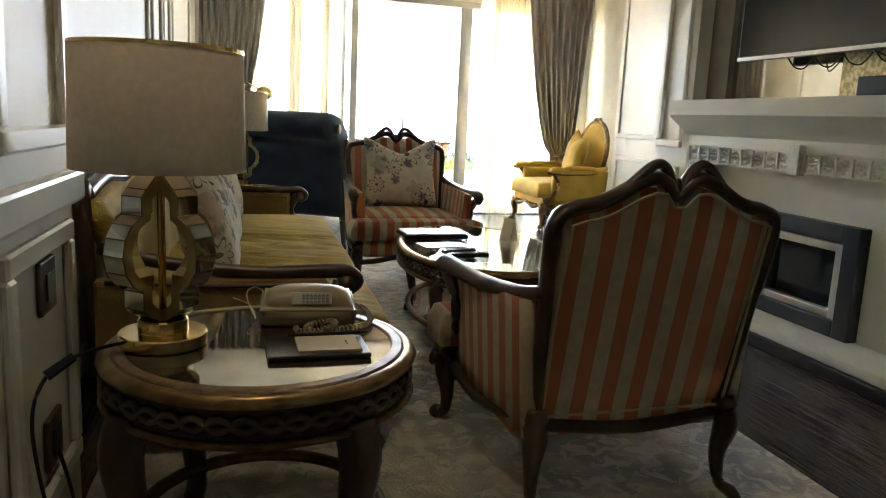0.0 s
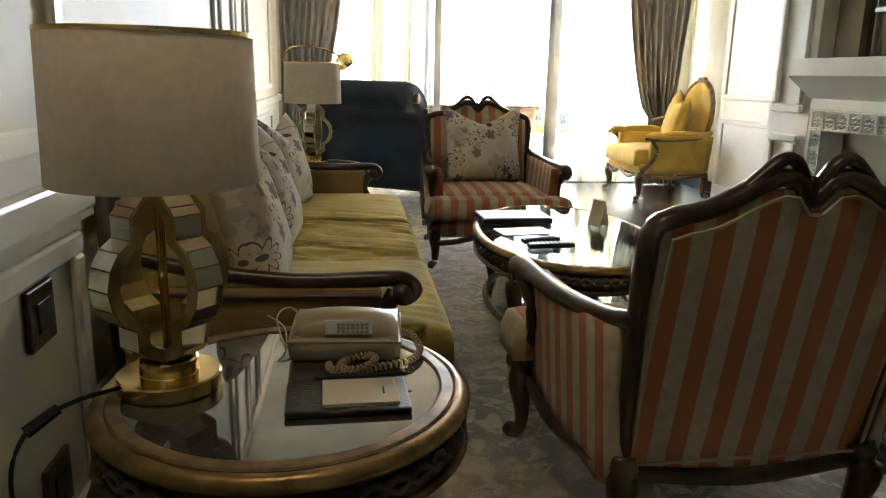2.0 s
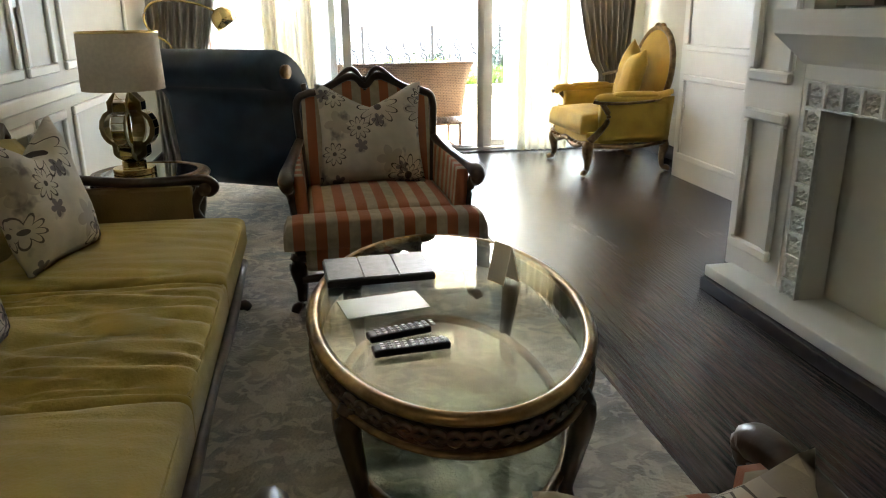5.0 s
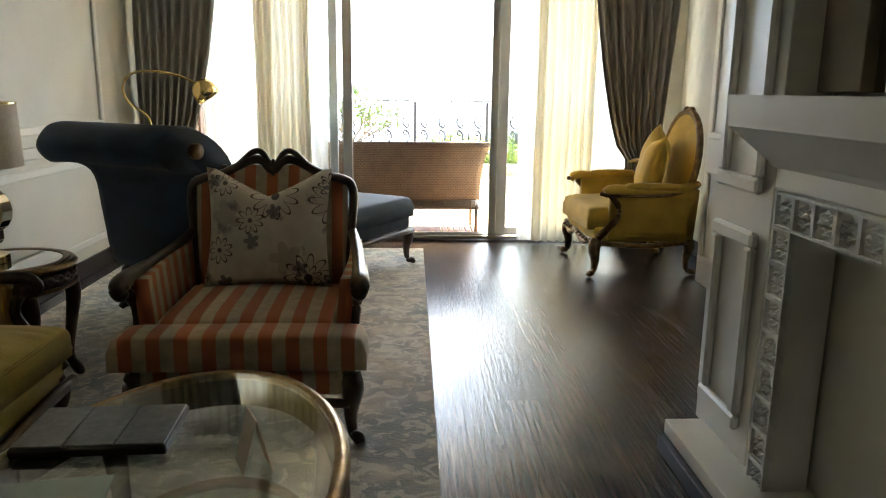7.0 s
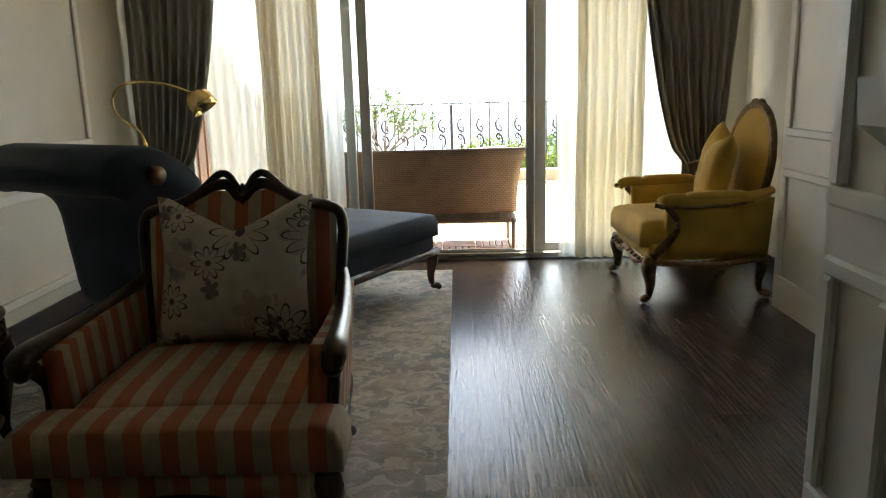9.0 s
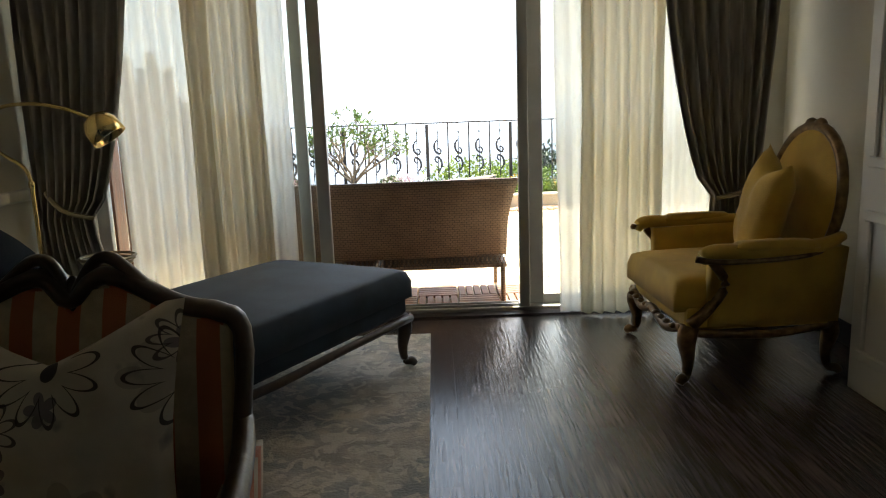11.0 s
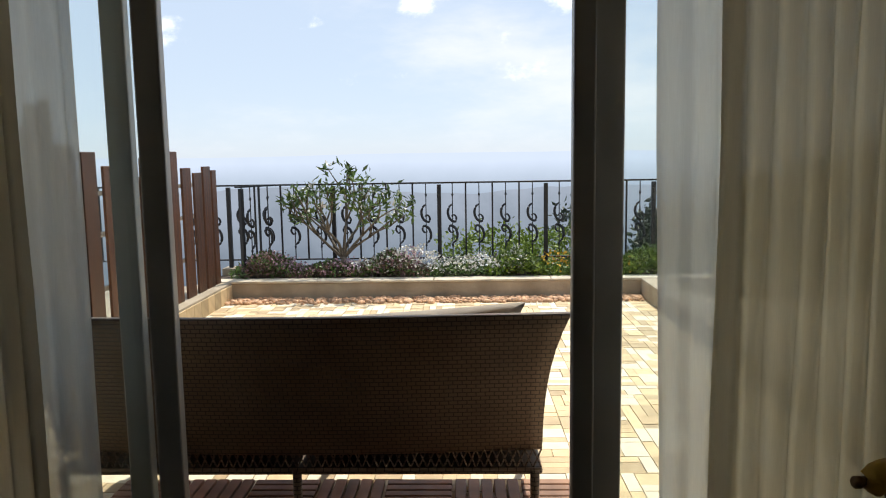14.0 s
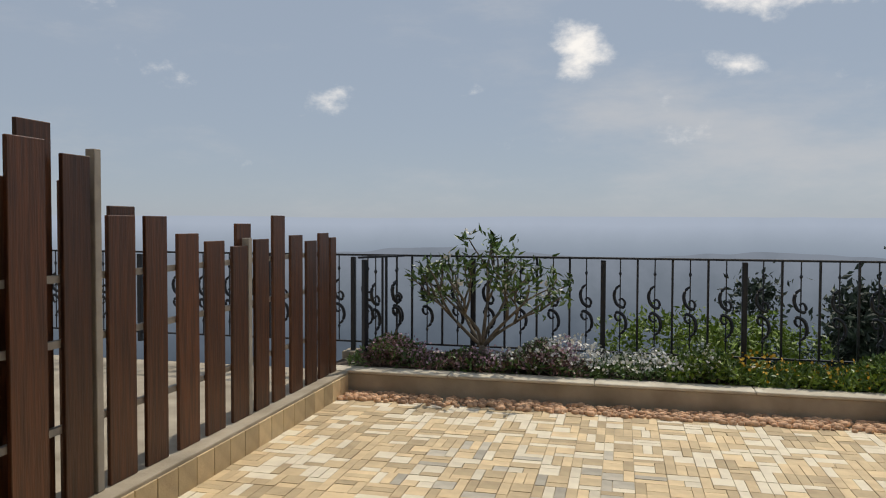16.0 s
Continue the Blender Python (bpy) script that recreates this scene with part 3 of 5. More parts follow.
# panelled casing between the fireplace and the window corner
casing = struct("wall_casing", B((4.0, XR, 4.5, 6.92, 0, ZC), bevel=0.004), WHITE, "white lacquered panelled casing beside the fireplace")
for z0, z1 in ((0.16, 0.82), (1.0, 2.5)):
    part("panel_moulding", frame_of(4.0, 5.95, 6.85, z0, z1, 0.045, 0.02, -1), WHITE, casing)
    part("panel_moulding", frame_of(4.0, 4.6, 5.8, z0, z1, 0.045, 0.02, -1), WHITE, casing)

# chimney breast with mantel, mirror niche and hearth
FC = 3.07
breast = struct("chimney_breast", B((3.22, XR, 1.62, 4.52, 0, ZC), bevel=0.004), WHITE, "white panelled chimney breast")
for y0, y1 in ((4.1, 4.52), (1.62, 2.04)):
    part("pilaster", B((3.08, 3.222, y0, y1, 0.1, ZC), bevel=0.004), WHITE, breast)
part("lintel", B((3.08, 3.222, 2.04, 4.1, 1.02, 1.14), bevel=0.004), WHITE, breast)
for ya in (4.16, 1.7):
    for z0, z1 in ((0.21, 0.87), (0.99, 2.6)):
        part("panel_moulding", frame_of(3.08, ya, ya + 0.3, z0, z1, 0.05, 0.03, -1), WHITE, breast)
shelf = bmesh.new()
prof = [(3.08, 1.08), (3.06, 1.10), (2.93, 1.20), (2.92, 1.29), (3.2, 1.29), (3.2, 1.08)]
a = [shelf.verts.new((x, 2.02, z)) for x, z in prof]
b = [shelf.verts.new((x, 4.12, z)) for x, z in prof]
for i in range(len(prof)):
    shelf.faces.new((a[i], a[(i + 1) % len(prof)], b[(i + 1) % len(prof)], b[i]))
shelf.faces.new(a[::-1])
shelf.faces.new(b)
part("mantel_shelf", shelf, WHITE, breast)
part("mirror_panel", B((3.205, 3.215, 3.0, 3.88, 1.3, 2.6)), MIRROR, breast, "aged mirror panel above the mantel")
part("side_panel", B((3.17, 3.217, 3.885, 4.095, 1.3, 2.6), bevel=0.003), TAUPEPANEL, breast, "taupe panel beside the mirror")
part("mosaic_panel", B((3.205, 3.215, 2.06, 2.995, 1.3, 2.6)), GOLDWALL, breast, "gold mosaic panel behind the television")
part("hearth_slab", B((2.94, 3.22, 1.6, 4.46, 0.06, 0.115), bevel=0.006), WHITE, breast, "white hearth slab")
part("hearth_base", B((2.915, 3.2, 1.58, 4.45, 0.0, 0.06), bevel=0.004), DARKWOOD, breast, "dark hearth plinth")


def rosette_mesh(s):
    bm = B((-0.012, 0, -s / 2, s / 2, -s / 2, s / 2))
    r = s * 0.5
    for y0, y1, z0, z1 in ((-r, r, r - 0.008, r), (-r, r, -r, -r + 0.008), (-r, -r + 0.008, -r + 0.008, r - 0.008), (r - 0.008, r, -r + 0.008, r - 0.008)):
        B((-0.024, -0.012, y0, y1, z0, z1), bm=bm)
    for i in range(8):
        t = math.tau * i / 8
        y, z = 0.27 * s * math.cos(t), 0.27 * s * math.sin(t)
        c = bm.verts.new((-0.027, y, z))
        q = [bm.verts.new((-0.012, y + 0.11 * s * math.cos(t + k), z + 0.11 * s * math.sin(t + k))) for k in (0, 1.57, 3.14, 4.71)]
        for k in range(4):
            bm.faces.new((c, q[k], q[(k + 1) % 4]))
    c = bm.verts.new((-0.032, 0, 0))
    q = [bm.verts.new((-0.012, 0.13 * s * math.cos(k), 0.13 * s * math.sin(k))) for k in (0, 1.05, 2.09, 3.14, 4.19, 5.24)]
    for k in range(6):
        bm.faces.new((c, q[k], q[(k + 1) % 6]))
    return mesh_of("rosette_tile", bm, PLASTER)


RS = 0.104
ROSETTE = rosette_mesh(RS)
rows = [(4.05 - RS * (i + 0.5), 0.965) for i in range(19)] + [(4.05 - RS / 2, 0.86 - RS * i) for i in range(8)] + [(2.09 + RS / 2, 0.86 - RS * i) for i in range(8)]
for y, z in rows:
    t = new("rosette_tile", ROSETTE)
    t.parent, t.location = breast, (3.085, y, z)
part("surround_back", B((3.085, 3.2, 3.945, 4.1, 0.115, 1.02), (3.085, 3.2, 2.04, 2.195, 0.115, 1.02), (3.085, 3.2, 2.195, 3.945, 0.913, 1.02)), WHITE, breast)
part("keystone", B((3.04, 3.09, FC - 0.04, FC + 0.04, 0.90, 1.06), bevel=0.005), PLASTER, breast)

fire = thing("fireplace_insert", "black framed fireplace insert with a steel inner frame", "fireplace")
part("outer_frame", B((3.15, 3.219, 2.68, 2.78, 0.116, 0.68), (3.15, 3.219, 3.36, 3.46, 0.116, 0.68), (3.15, 3.219, 2.78, 3.36, 0.116, 0.20), (3.15, 3.219, 2.78, 3.36, 0.59, 0.68), bevel=0.006), BLACK, fire)
inner = part("inner_frame", B((3.16, 3.219, 2.785, 2.83, 0.205, 0.585), (3.16, 3.219, 3.31, 3.355, 0.205, 0.585), (3.16, 3.219, 2.83, 3.31, 0.205, 0.245), (3.16, 3.219, 2.83, 3.31, 0.545, 0.585), bevel=0.004), STEEL, fire, "brushed steel inner frame")
part("fire_glass", B((3.2, 3.218, 2.83, 3.31, 0.245, 0.545)), SCREEN, inner, "dark glass")

tv = thing("television", "flat black television on a wall bracket", "television")
sbody = part("screen_body", B((3.0, 3.05, 2.32, 3.56, 1.50, 2.22), bevel=0.006), BLACK, tv)
part("screen", B((2.996, 2.9995, 2.335, 3.545, 1.525, 2.205)), SCREEN, sbody)
part("bottom_bezel", B((2.994, 3.0, 2.32, 3.56, 1.50, 1.518)), STEEL, sbody, "silver bottom edge")
part("bracket", B((3.05, 3.204, 2.8, 3.1, 1.75, 1.95), bevel=0.01), BLACK, tv)
for i in range(5):
    y = 2.5 + 0.19 * i
    part("cable", sweep([(3.08, y, 1.52, 0.004), (3.10, y - 0.04, 1.46, 0.004), (3.12, y - 0.09, 1.45, 0.004), (3.12, y - 0.15, 1.5, 0.004)], n=6), BLACK, tv)
box = thing("set_top_box", "small black set-top box on the mantel shelf", "decoder")
part("case", B((2.99, 3.12, 2.42, 2.66, 1.295, 1.38), bevel=0.006), BLACK, box)
for i in range(3):
    part("plug_cable", sweep([(3.1, 2.48 + 0.05 * i, 1.38, 0.005), (3.11, 2.48 + 0.05 * i, 1.43, 0.005), (3.12, 2.52 + 0.05 * i, 1.46, 0.004), (3.12, 2.6 + 0.05 * i, 1.5, 0.004)], n=6), BLACK, box)

# terrace doors
frame_thing = struct("window_1", B((0.02, 4.18, 8.36, 8.50, -0.014, 0.035), bevel=0.006), ALU, "grey aluminium sliding terrace doors, one leaf open")
part("head_rail", B((0.02, 4.18, 8.36, 8.50, 2.38, 2.45)), ALU, frame_thing)
for x0, x1, y0, y1 in ((0.03, 0.11, 8.37, 8.42), (1.415, 1.495, 8.37, 8.41), (1.29, 1.365, 8.44, 8.48), (2.68, 2.745, 8.36, 8.41), (2.75, 2.84, 8.425, 8.48), (4.09, 4.17, 8.43, 8.48)):
    part("stile", B((x0, x1, y0, y1, 0.035, 2.38), bevel=0.006), ALU, frame_thing)
for x0, x1, y0 in ((0.11, 1.415, 8.385), (2.84, 4.09, 8.445)):
    part("bottom_rail", B((x0, x1, y0 - 0.015, y0 + 0.02, 0.035, 0.10), bevel=0.004), ALU, frame_thing)
    p = part("pane", B((x0, x1, y0, y0 + 0.006, 0.10, 2.38)), GLASS, frame_thing)
    p.visible_shadow = False
for y in (8.39, 8.45):
    part("track", B((1.5, 2.68, y, y + 0.012, 0.035, 0.05)), STEEL, frame_thing)
struct("threshold", B((0.0, 4.2, 8.27, 8.36, -0.014, 0.012), bevel=0.003), DARKWOOD, "dark threshold board")


# ---- curtains ----
def drape(name, label, material, shape, y, folds, depth, z0, z1, nz=26, seed=0.0, tie=None):
    """A hanging curtain; shape(z) gives its two edges."""
    th = thing(name, label, "curtain")
    nu = folds * 8

    def at(u, v):
        z = z0 + (z1 - z0) * v
        a, b = shape(z)
        ph = math.tau * folds * u + 1.3 * noise.noise((u * folds * 0.6 + seed, v * 1.2, seed))
        s = math.sin(ph)
        amp = depth * (0.75 + 0.5 * noise.noise((u * 7 + seed, v * 2, 3.1))) * min(1.0, (b - a) / 0.3)
        return (a + (b - a) * u + 0.012 * noise.noise((u * 9, v * 3, seed)), y + amp * math.copysign(abs(s) ** 0.7, s), z)

    part("cloth", surface(at, nu, nz), material, th, smooth=True)
    if tie:
        part("tieback", sweep([(*tie[0], 0.012), (*tie[1], 0.014), (*tie[2], 0.012)], n=8), CORD, th, "twisted tieback cord")
    return th


def edge(z, top, pinch, zp, bottom, p=1.6):
    if z > zp:
        return pinch + (top - pinch) * min(1.0, ((z - zp) / (2.4 - zp))) ** 0.55
    return pinch + (bottom - pinch) * ((zp - z) / zp) ** p


ZP = 0.74
drape("curtain", "taupe silk curtain tied back on the window's side", DRAPE, lambda z: (edge(z, -0.2, -0.2, ZP, -0.22), edge(z, 0.5, 0.13, ZP, 0.42)), 8.13, 9, 0.045, 0.01, 2.72, seed=1.0, tie=((-0.22, 8.2, 0.95), (-0.02, 8.05, 0.80), (0.14, 8.1, 0.74)))
drape("curtain", "taupe silk curtain tied back behind the yellow chair", DRAPE, lambda z: (edge(z, 3.44, 3.80, ZP, 3.72), edge(z, 4.2, 4.05, ZP, 4.2)), 8.13, 9, 0.045, 0.01, 2.72, seed=4.0, tie=((4.06, 8.15, 0.79), (3.95, 8.06, 0.76), (3.82, 8.08, 0.73)))
drape("sheer_curtain", "white voile sheer curtain", SHEER, lambda z: (0.28, 0.86), 8.25, 7, 0.03, 0.02, 2.72, seed=7.0)
drape("sheer_curtain", "cream voile curtain gathered in deep folds", SHEERGOLD, lambda z: (0.72, 1.16), 8.21, 7, 0.035, 0.02, 2.72, seed=9.0)
drape("sheer_curtain", "white voile sheer curtain", SHEER, lambda z: (1.08, 1.30), 8.26, 3, 0.022, 0.02, 2.72, seed=11.0)
drape("sheer_curtain", "white voile sheer curtain", SHEER, lambda z: (2.87 + 0.05 * (1 - z / 2.7), 3.12), 8.26, 3, 0.02, 0.02, 2.72, seed=13.0)
drape("sheer_curtain", "cream voile curtain gathered in deep folds", SHEERGOLD, lambda z: (3.04, 3.54), 8.21, 7, 0.03, 0.02, 2.72, seed=15.0)
drape("sheer_curtain", "white voile sheer curtain", SHEER, lambda z: (3.5, 4.1), 8.27, 6, 0.02, 0.02, 2.72, seed=17.0)

# ---- rug ----
RX0, RX1, RY0, RY1 = -0.1, 2.1, 0.7, 7.92
rug = bmesh.new()
surface(lambda u, v: (RX0 + (RX1 - RX0) * u + 0.004 * noise.noise((v * 60, u, 1)), RY0 + (RY1 - RY0) * v, 0.014 + 0.0015 * noise.noise((u * 40, v * 120, 0))), 30, 90, rug, lambda u, v: (0, 0, -0.013))
tagged(solo("rug", rug, RUG, "large pale rug mottled in blue-grey and beige on the floor", "rug"), kind="")


# ---- seating ----
def crest(x, w, z):
    """Height of a bergere back's top edge: two humps with a dip between, sloping to the shoulders."""
    a = abs(x) / w
    return z + 0.082 * math.exp(-((a - 0.2) / 0.36) ** 2) - 0.034 * math.exp(-(a / 0.09) ** 2) - 0.02 * max(0.0, a - 0.88) / 0.12


def cabriole(x, y, z, h, dx, dy, r=0.036):
    """A curved leg from a knee at height h to a scrolled foot."""
    return sweep([(x, y, z + h, r * 1.15), (x + dx * 0.35, y + dy * 0.35, z + h * 0.78, r * 1.1), (x + dx * 0.1, y + dy * 0.1, z + h * 0.42, r * 0.72), (x + dx * 0.3, y + dy * 0.3, z + h * 0.14, r * 0.52), (x + dx * 0.85, y + dy * 0.85, z + 0.03, r * 0.62), (x + dx * 1.15, y + dy * 1.15, z + 0.012, r * 0.5)], n=8, k=4)


def striped_chair(label, m, wood=CARVED):
    """Bergere with a showwood frame; front is -y."""
    th = thing("armchair", label, "armchair", m, "striped armchairs")
    wb, wf, zs = 0.33, 0.385, 0.885

    def lean(z):
        return 0.27 + max(0.0, z - 0.3) * 0.18

    n = 28
    rail = [(-wb + 0.015, lean(0.3), 0.30, 0.024), (-wb, lean(0.6), 0.60, 0.023), (-wb - 0.015, lean(0.8), 0.80, 0.023)]
    rail += [(x, lean(crest(x, wb, zs)), crest(x, wb, zs), 0.024) for x in np.linspace(-wb, wb, n)]
    rail += [(wb + 0.015, lean(0.8), 0.80, 0.023), (wb, lean(0.6), 0.60, 0.023), (wb - 0.015, lean(0.3), 0.30, 0.024)]
    part("back_frame", sweep([(x, y, z, rr * 0.84) for x, y, z, rr in rail], n=8, k=2, flat=1.5, up=(0, 1, 0)), wood, th, smooth=True)
    for s in (-1, 1):
        arch = []
        for a in (0.0, 0.03, 0.07, 0.12, 0.18, 0.25, 0.33, 0.43, 0.55, 0.7):
            z = crest(a * wb, wb, zs) + 0.004 + 0.034 * math.exp(-((a - 0.2) / 0.17) ** 2)
            arch.append((s * a * wb, lean(z), z, 0.0135 if a < 0.5 else 0.011))
        part("crest_scroll", sweep(arch, n=8, up=(0, 1, 0), flat=1.3), wood, th, smooth=True)
    part("crest_leaf", sweep([(0, lean(0.9) + 0.002, 0.895, 0.006), (0, lean(0.93) + 0.002, 0.925, 0.018), (0, lean(0.96), 0.955, 0.013), (0, lean(0.975), 0.968, 0.005)], n=8), wood, th, smooth=True)

    def face(side):
        def at(u, v):
            x = (2 * u - 1) * (wb - 0.012)
            z = 0.255 + (crest(x, wb, zs) - 0.02 - 0.255) * v
            e = (1 - (2 * u - 1) ** 6) * (1 - (2 * v - 1) ** 6)
            return (x, lean(z) + side * (0.012 + (0.02 if side < 0 else 0.008) * e), z)
        return at

    bk = bmesh.new()
    surface(face(-1), 14, 14, bk)
    surface(face(1), 14, 14, bk)
    part("backrest", bk, STRIPE_X, th, smooth=True)
    trim = [(x, lean(crest(x, wb, zs)) + 0.028, crest(x, wb, zs) - 0.035, 0.0045) for x in np.linspace(-wb + 0.025, wb - 0.025, 20)]
    trim = [(-wb + 0.03, lean(0.3) + 0.03, 0.29, 0.0045), (-wb + 0.022, lean(0.6) + 0.028, 0.6, 0.0045)] + trim + [(wb - 0.022, lean(0.6) + 0.028, 0.6, 0.0045), (wb - 0.03, lean(0.3) + 0.03, 0.29, 0.0045), (-wb + 0.03, lean(0.3) + 0.03, 0.29, 0.0045)]
    part("piping", sweep(trim, n=6, k=1, up=(0, 1, 0)), CORD, th, "braided gimp trim")
    part("seat_cushion", pad(-0.43, 0.43, -0.40, -0.24, 0.31, 0.43, 0.012, 0.003), STRIPE_X, th, smooth=True)
    part("seat_cushion", pad(-0.325, 0.325, -0.27, 0.26, 0.31, 0.44, 0.022, 0.004), STRIPE_X, th, smooth=True)
    part("seat_rail", B((-0.35, 0.35, -0.35, 0.235, 0.19, 0.32), bevel=0.02), STRIPE_X, th)
    apron = [(x, -0.345, 0.195 + 0.025 * math.cos(x * 9) - 0.012, 0.018) for x in np.linspace(-0.365, 0.365, 9)]
    part("apron", sweep(apron, n=8, k=2), wood, th, smooth=True)
    part("back_apron", sweep([(-0.33, 0.28, 0.262, 0.02), (0, 0.29, 0.235, 0.02), (0.33, 0.28, 0.262, 0.02)], n=8), wood, th, smooth=True)
    for s in (-1, 1):
        part("arm_panel", surface(lambda u, v, s=s: (s * (0.352 + 0.03 * v + 0.012 * math.sin(math.pi * u)), -0.25 + 0.55 * u, 0.23 + (0.365 + 0.03 * u) * v), 12, 6, None, lambda u, v, s=s: (-s * 0.05, 0, 0)), STRIPE_Y, th, smooth=True)
        part("armrest", sweep([(s * 0.335, 0.34, 0.655, 0.022), (s * 0.36, 0.22, 0.625, 0.024), (s * 0.385, 0.0, 0.603, 0.027), (s * 0.40, -0.18, 0.602, 0.030), (s * 0.405, -0.28, 0.598, 0.034), (s * 0.405, -0.315, 0.578, 0.032), (s * 0.40, -0.30, 0.55, 0.024)], n=10), wood, th, smooth=True)
        part("arm_support", sweep([(s * 0.40, -0.28, 0.57, 0.024), (s * 0.385, -0.22, 0.48, 0.02), (s * 0.37, -0.26, 0.36, 0.022), (s * 0.36, -0.33, 0.26, 0.03)], n=8), wood, th, smooth=True)
        part("side_rail", sweep([(s * 0.36, -0.31, 0.235, 0.02), (s * 0.37, -0.02, 0.215, 0.018), (s * 0.33, 0.28, 0.27, 0.02)], n=8), wood, th, smooth=True)
        part("leg", cabriole(s * 0.365, -0.31, 0, 0.26, s * 0.035, -0.045), wood, th, smooth=True)
        part("leg", cabriole(s * 0.315, 0.28, 0, 0.30, s * 0.02, 0.075, 0.034), wood, th, smooth=True)
    return th


striped_chair("coral and cream striped bergere with carved walnut frame", pose(1.39, 4.86, 0.012, 0, 0, 1) @ Matrix.Diagonal((1.04, 1.12, 1.0, 1)))
striped_chair("coral and cream striped bergere seen from behind, carved walnut frame", pose(1.41, 1.955, 0.012, 0, 0, 182) @ Matrix.Diagonal((0.97, 1.10, 1.0, 1)))


def scatter(label, m, w=0.46, h=0.46, t=0.17, material=FLORAL, dent=0.09):
    return solo("cushion", pillow(w, h, t, dent), material, label, "cushion", m, "scatter cushions", smooth=True)


scatter("floral linen cushion on the striped armchair", pose(1.39, 5.03, 0.455, -16, 0, 0), 0.54, 0.52, 0.18, dent=0.2)
scatter("floral linen cushion on the striped armchair's seat", pose(1.50, 1.88, 0.45, 22, 0, 183), 0.36, 0.36, 0.15, dent=0.1)


def yellow_chair(m):
    """Carved mustard bergere with an oval back; front is -y."""
    th = thing("armchair", "mustard yellow bergere with oval back and gilded carved frame", "armchair", m)

    def oval(t):
        return 0.33 * math.sin(t), 0.80 - 0.36 * math.cos(t)

    def lean(z):
        return 0.30 + max(0.0, z - 0.4) * 0.13

    ring = [(oval(t)[0], lean(oval(t)[1]), oval(t)[1], 0.026) for t in np.linspace(0, math.tau, 33)]
    part("back_frame", sweep(ring, n=8, k=1, up=(0, 1, 0), closed=True), GILTWOOD, th, smooth=True)
    part("crest_carving", sweep([(-0.10, lean(1.15), 1.13, 0.012), (-0.05, lean(1.17), 1.175, 0.024), (0, lean(1.17), 1.165, 0.02), (0.05, lean(1.17), 1.175, 0.024), (0.10, lean(1.15), 1.13, 0.012)], n=8), GILTWOOD, th, smooth=True)
    bk = bmesh.new()
    for s, d in ((-1, 0.045), (1, 0.02)):
        rings = []
        for k in range(6):
            r = 1 - k / 5.5
            rings.append([bk.verts.new((oval(t)[0] * r, lean(0.8 + (oval(t)[1] - 0.8) * r) + s * (0.008 + d * (1 - r * r)), 0.8 + (oval(t)[1] - 0.8) * r)) for t in np.linspace(0, math.tau, 29)[:-1]])
        for a, b in zip(rings, rings[1:]):
            for i in range(28):
                bk.faces.new((a[i], a[(i + 1) % 28], b[(i + 1) % 28], b[i]))
        bk.faces.new(rings[-1])
    part("backrest", bk, YELLOW, th, smooth=True)
    part("lower_back", B((-0.30, 0.30, 0.29, 0.36, 0.28, 0.56), bevel=0.02), YELLOW, th)
    part("seat_cushion", pad(-0.37, 0.37, -0.43, 0.29, 0.34, 0.49, 0.03, 0.004), YELLOW, th, smooth=True)
    part("seat_frame", B((-0.39, 0.39, -0.38, 0.31, 0.25, 0.36), bevel=0.025), YELLOW, th)
    for y, r in ((-0.39, 0.022), (0.33, 0.018)):
        part("apron", sweep([(x, y - 0.02 * math.cos(x * 4), 0.245 + 0.022 * math.cos(x * 16), r) for x in np.linspace(-0.38, 0.38, 11)], n=8, k=2), GILTWOOD, th, smooth=True)
    for i in range(9):
        x = -0.32 + 0.08 * i
        part("apron_carving", lathe([(0.004, -0.012), (0.018, -0.004), (0.02, 0.006), (0.008, 0.014)], n=8, at=(x, -0.418, 0.262)), GILTWOOD, th, smooth=True)
    for s in (-1, 1):
        part("arm_panel", surface(lambda u, v, s=s: (s * (0.39 + 0.05 * v), -0.28 + 0.62 * u, 0.27 + (0.34 + 0.02 * u) * v), 10, 6, None, lambda u, v, s=s: (-s * 0.07, 0, 0)), YELLOW, th, smooth=True)
        part("armrest", sweep([(s * 0.33, 0.37, 0.66, 0.024), (s * 0.42, 0.2, 0.635, 0.036), (s * 0.45, -0.1, 0.625, 0.042), (s * 0.46, -0.28, 0.635, 0.038), (s * 0.465, -0.34, 0.62, 0.03), (s * 0.46, -0.32, 0.595, 0.02)], n=10), YELLOW, th, smooth=True)
        part("arm_beading", sweep([(s * 0.36, 0.34, 0.635, 0.011), (s * 0.458, 0.15, 0.605, 0.011), (s * 0.492, -0.1, 0.595, 0.012), (s * 0.497, -0.3, 0.60, 0.013), (s * 0.47, -0.375, 0.61, 0.016)], n=8), GILTWOOD, th, "gilded beading", smooth=True)
        part("arm_pad", pad(min(s * 0.41, s * 0.49), max(s * 0.41, s * 0.49), -0.2, 0.18, 0.64, 0.672, 0.012, n=6), YELLOW, th, smooth=True)
        part("arm_support", sweep([(s * 0.455, -0.30, 0.60, 0.024), (s * 0.43, -0.22, 0.48, 0.022), (s * 0.40, -0.28, 0.36, 0.026), (s * 0.39, -0.36, 0.28, 0.034)], n=8), GILTWOOD, th, smooth=True)
        part("side_rail", sweep([(s * 0.40, -0.36, 0.25, 0.022), (s * 0.41, 0, 0.228, 0.02), (s * 0.36, 0.32, 0.25, 0.022)], n=8), GILTWOOD, th, smooth=True)
        part("leg", cabriole(s * 0.385, -0.36, 0, 0.27, s * 0.03, -0.05, 0.042), GILTWOOD, th, smooth=True)
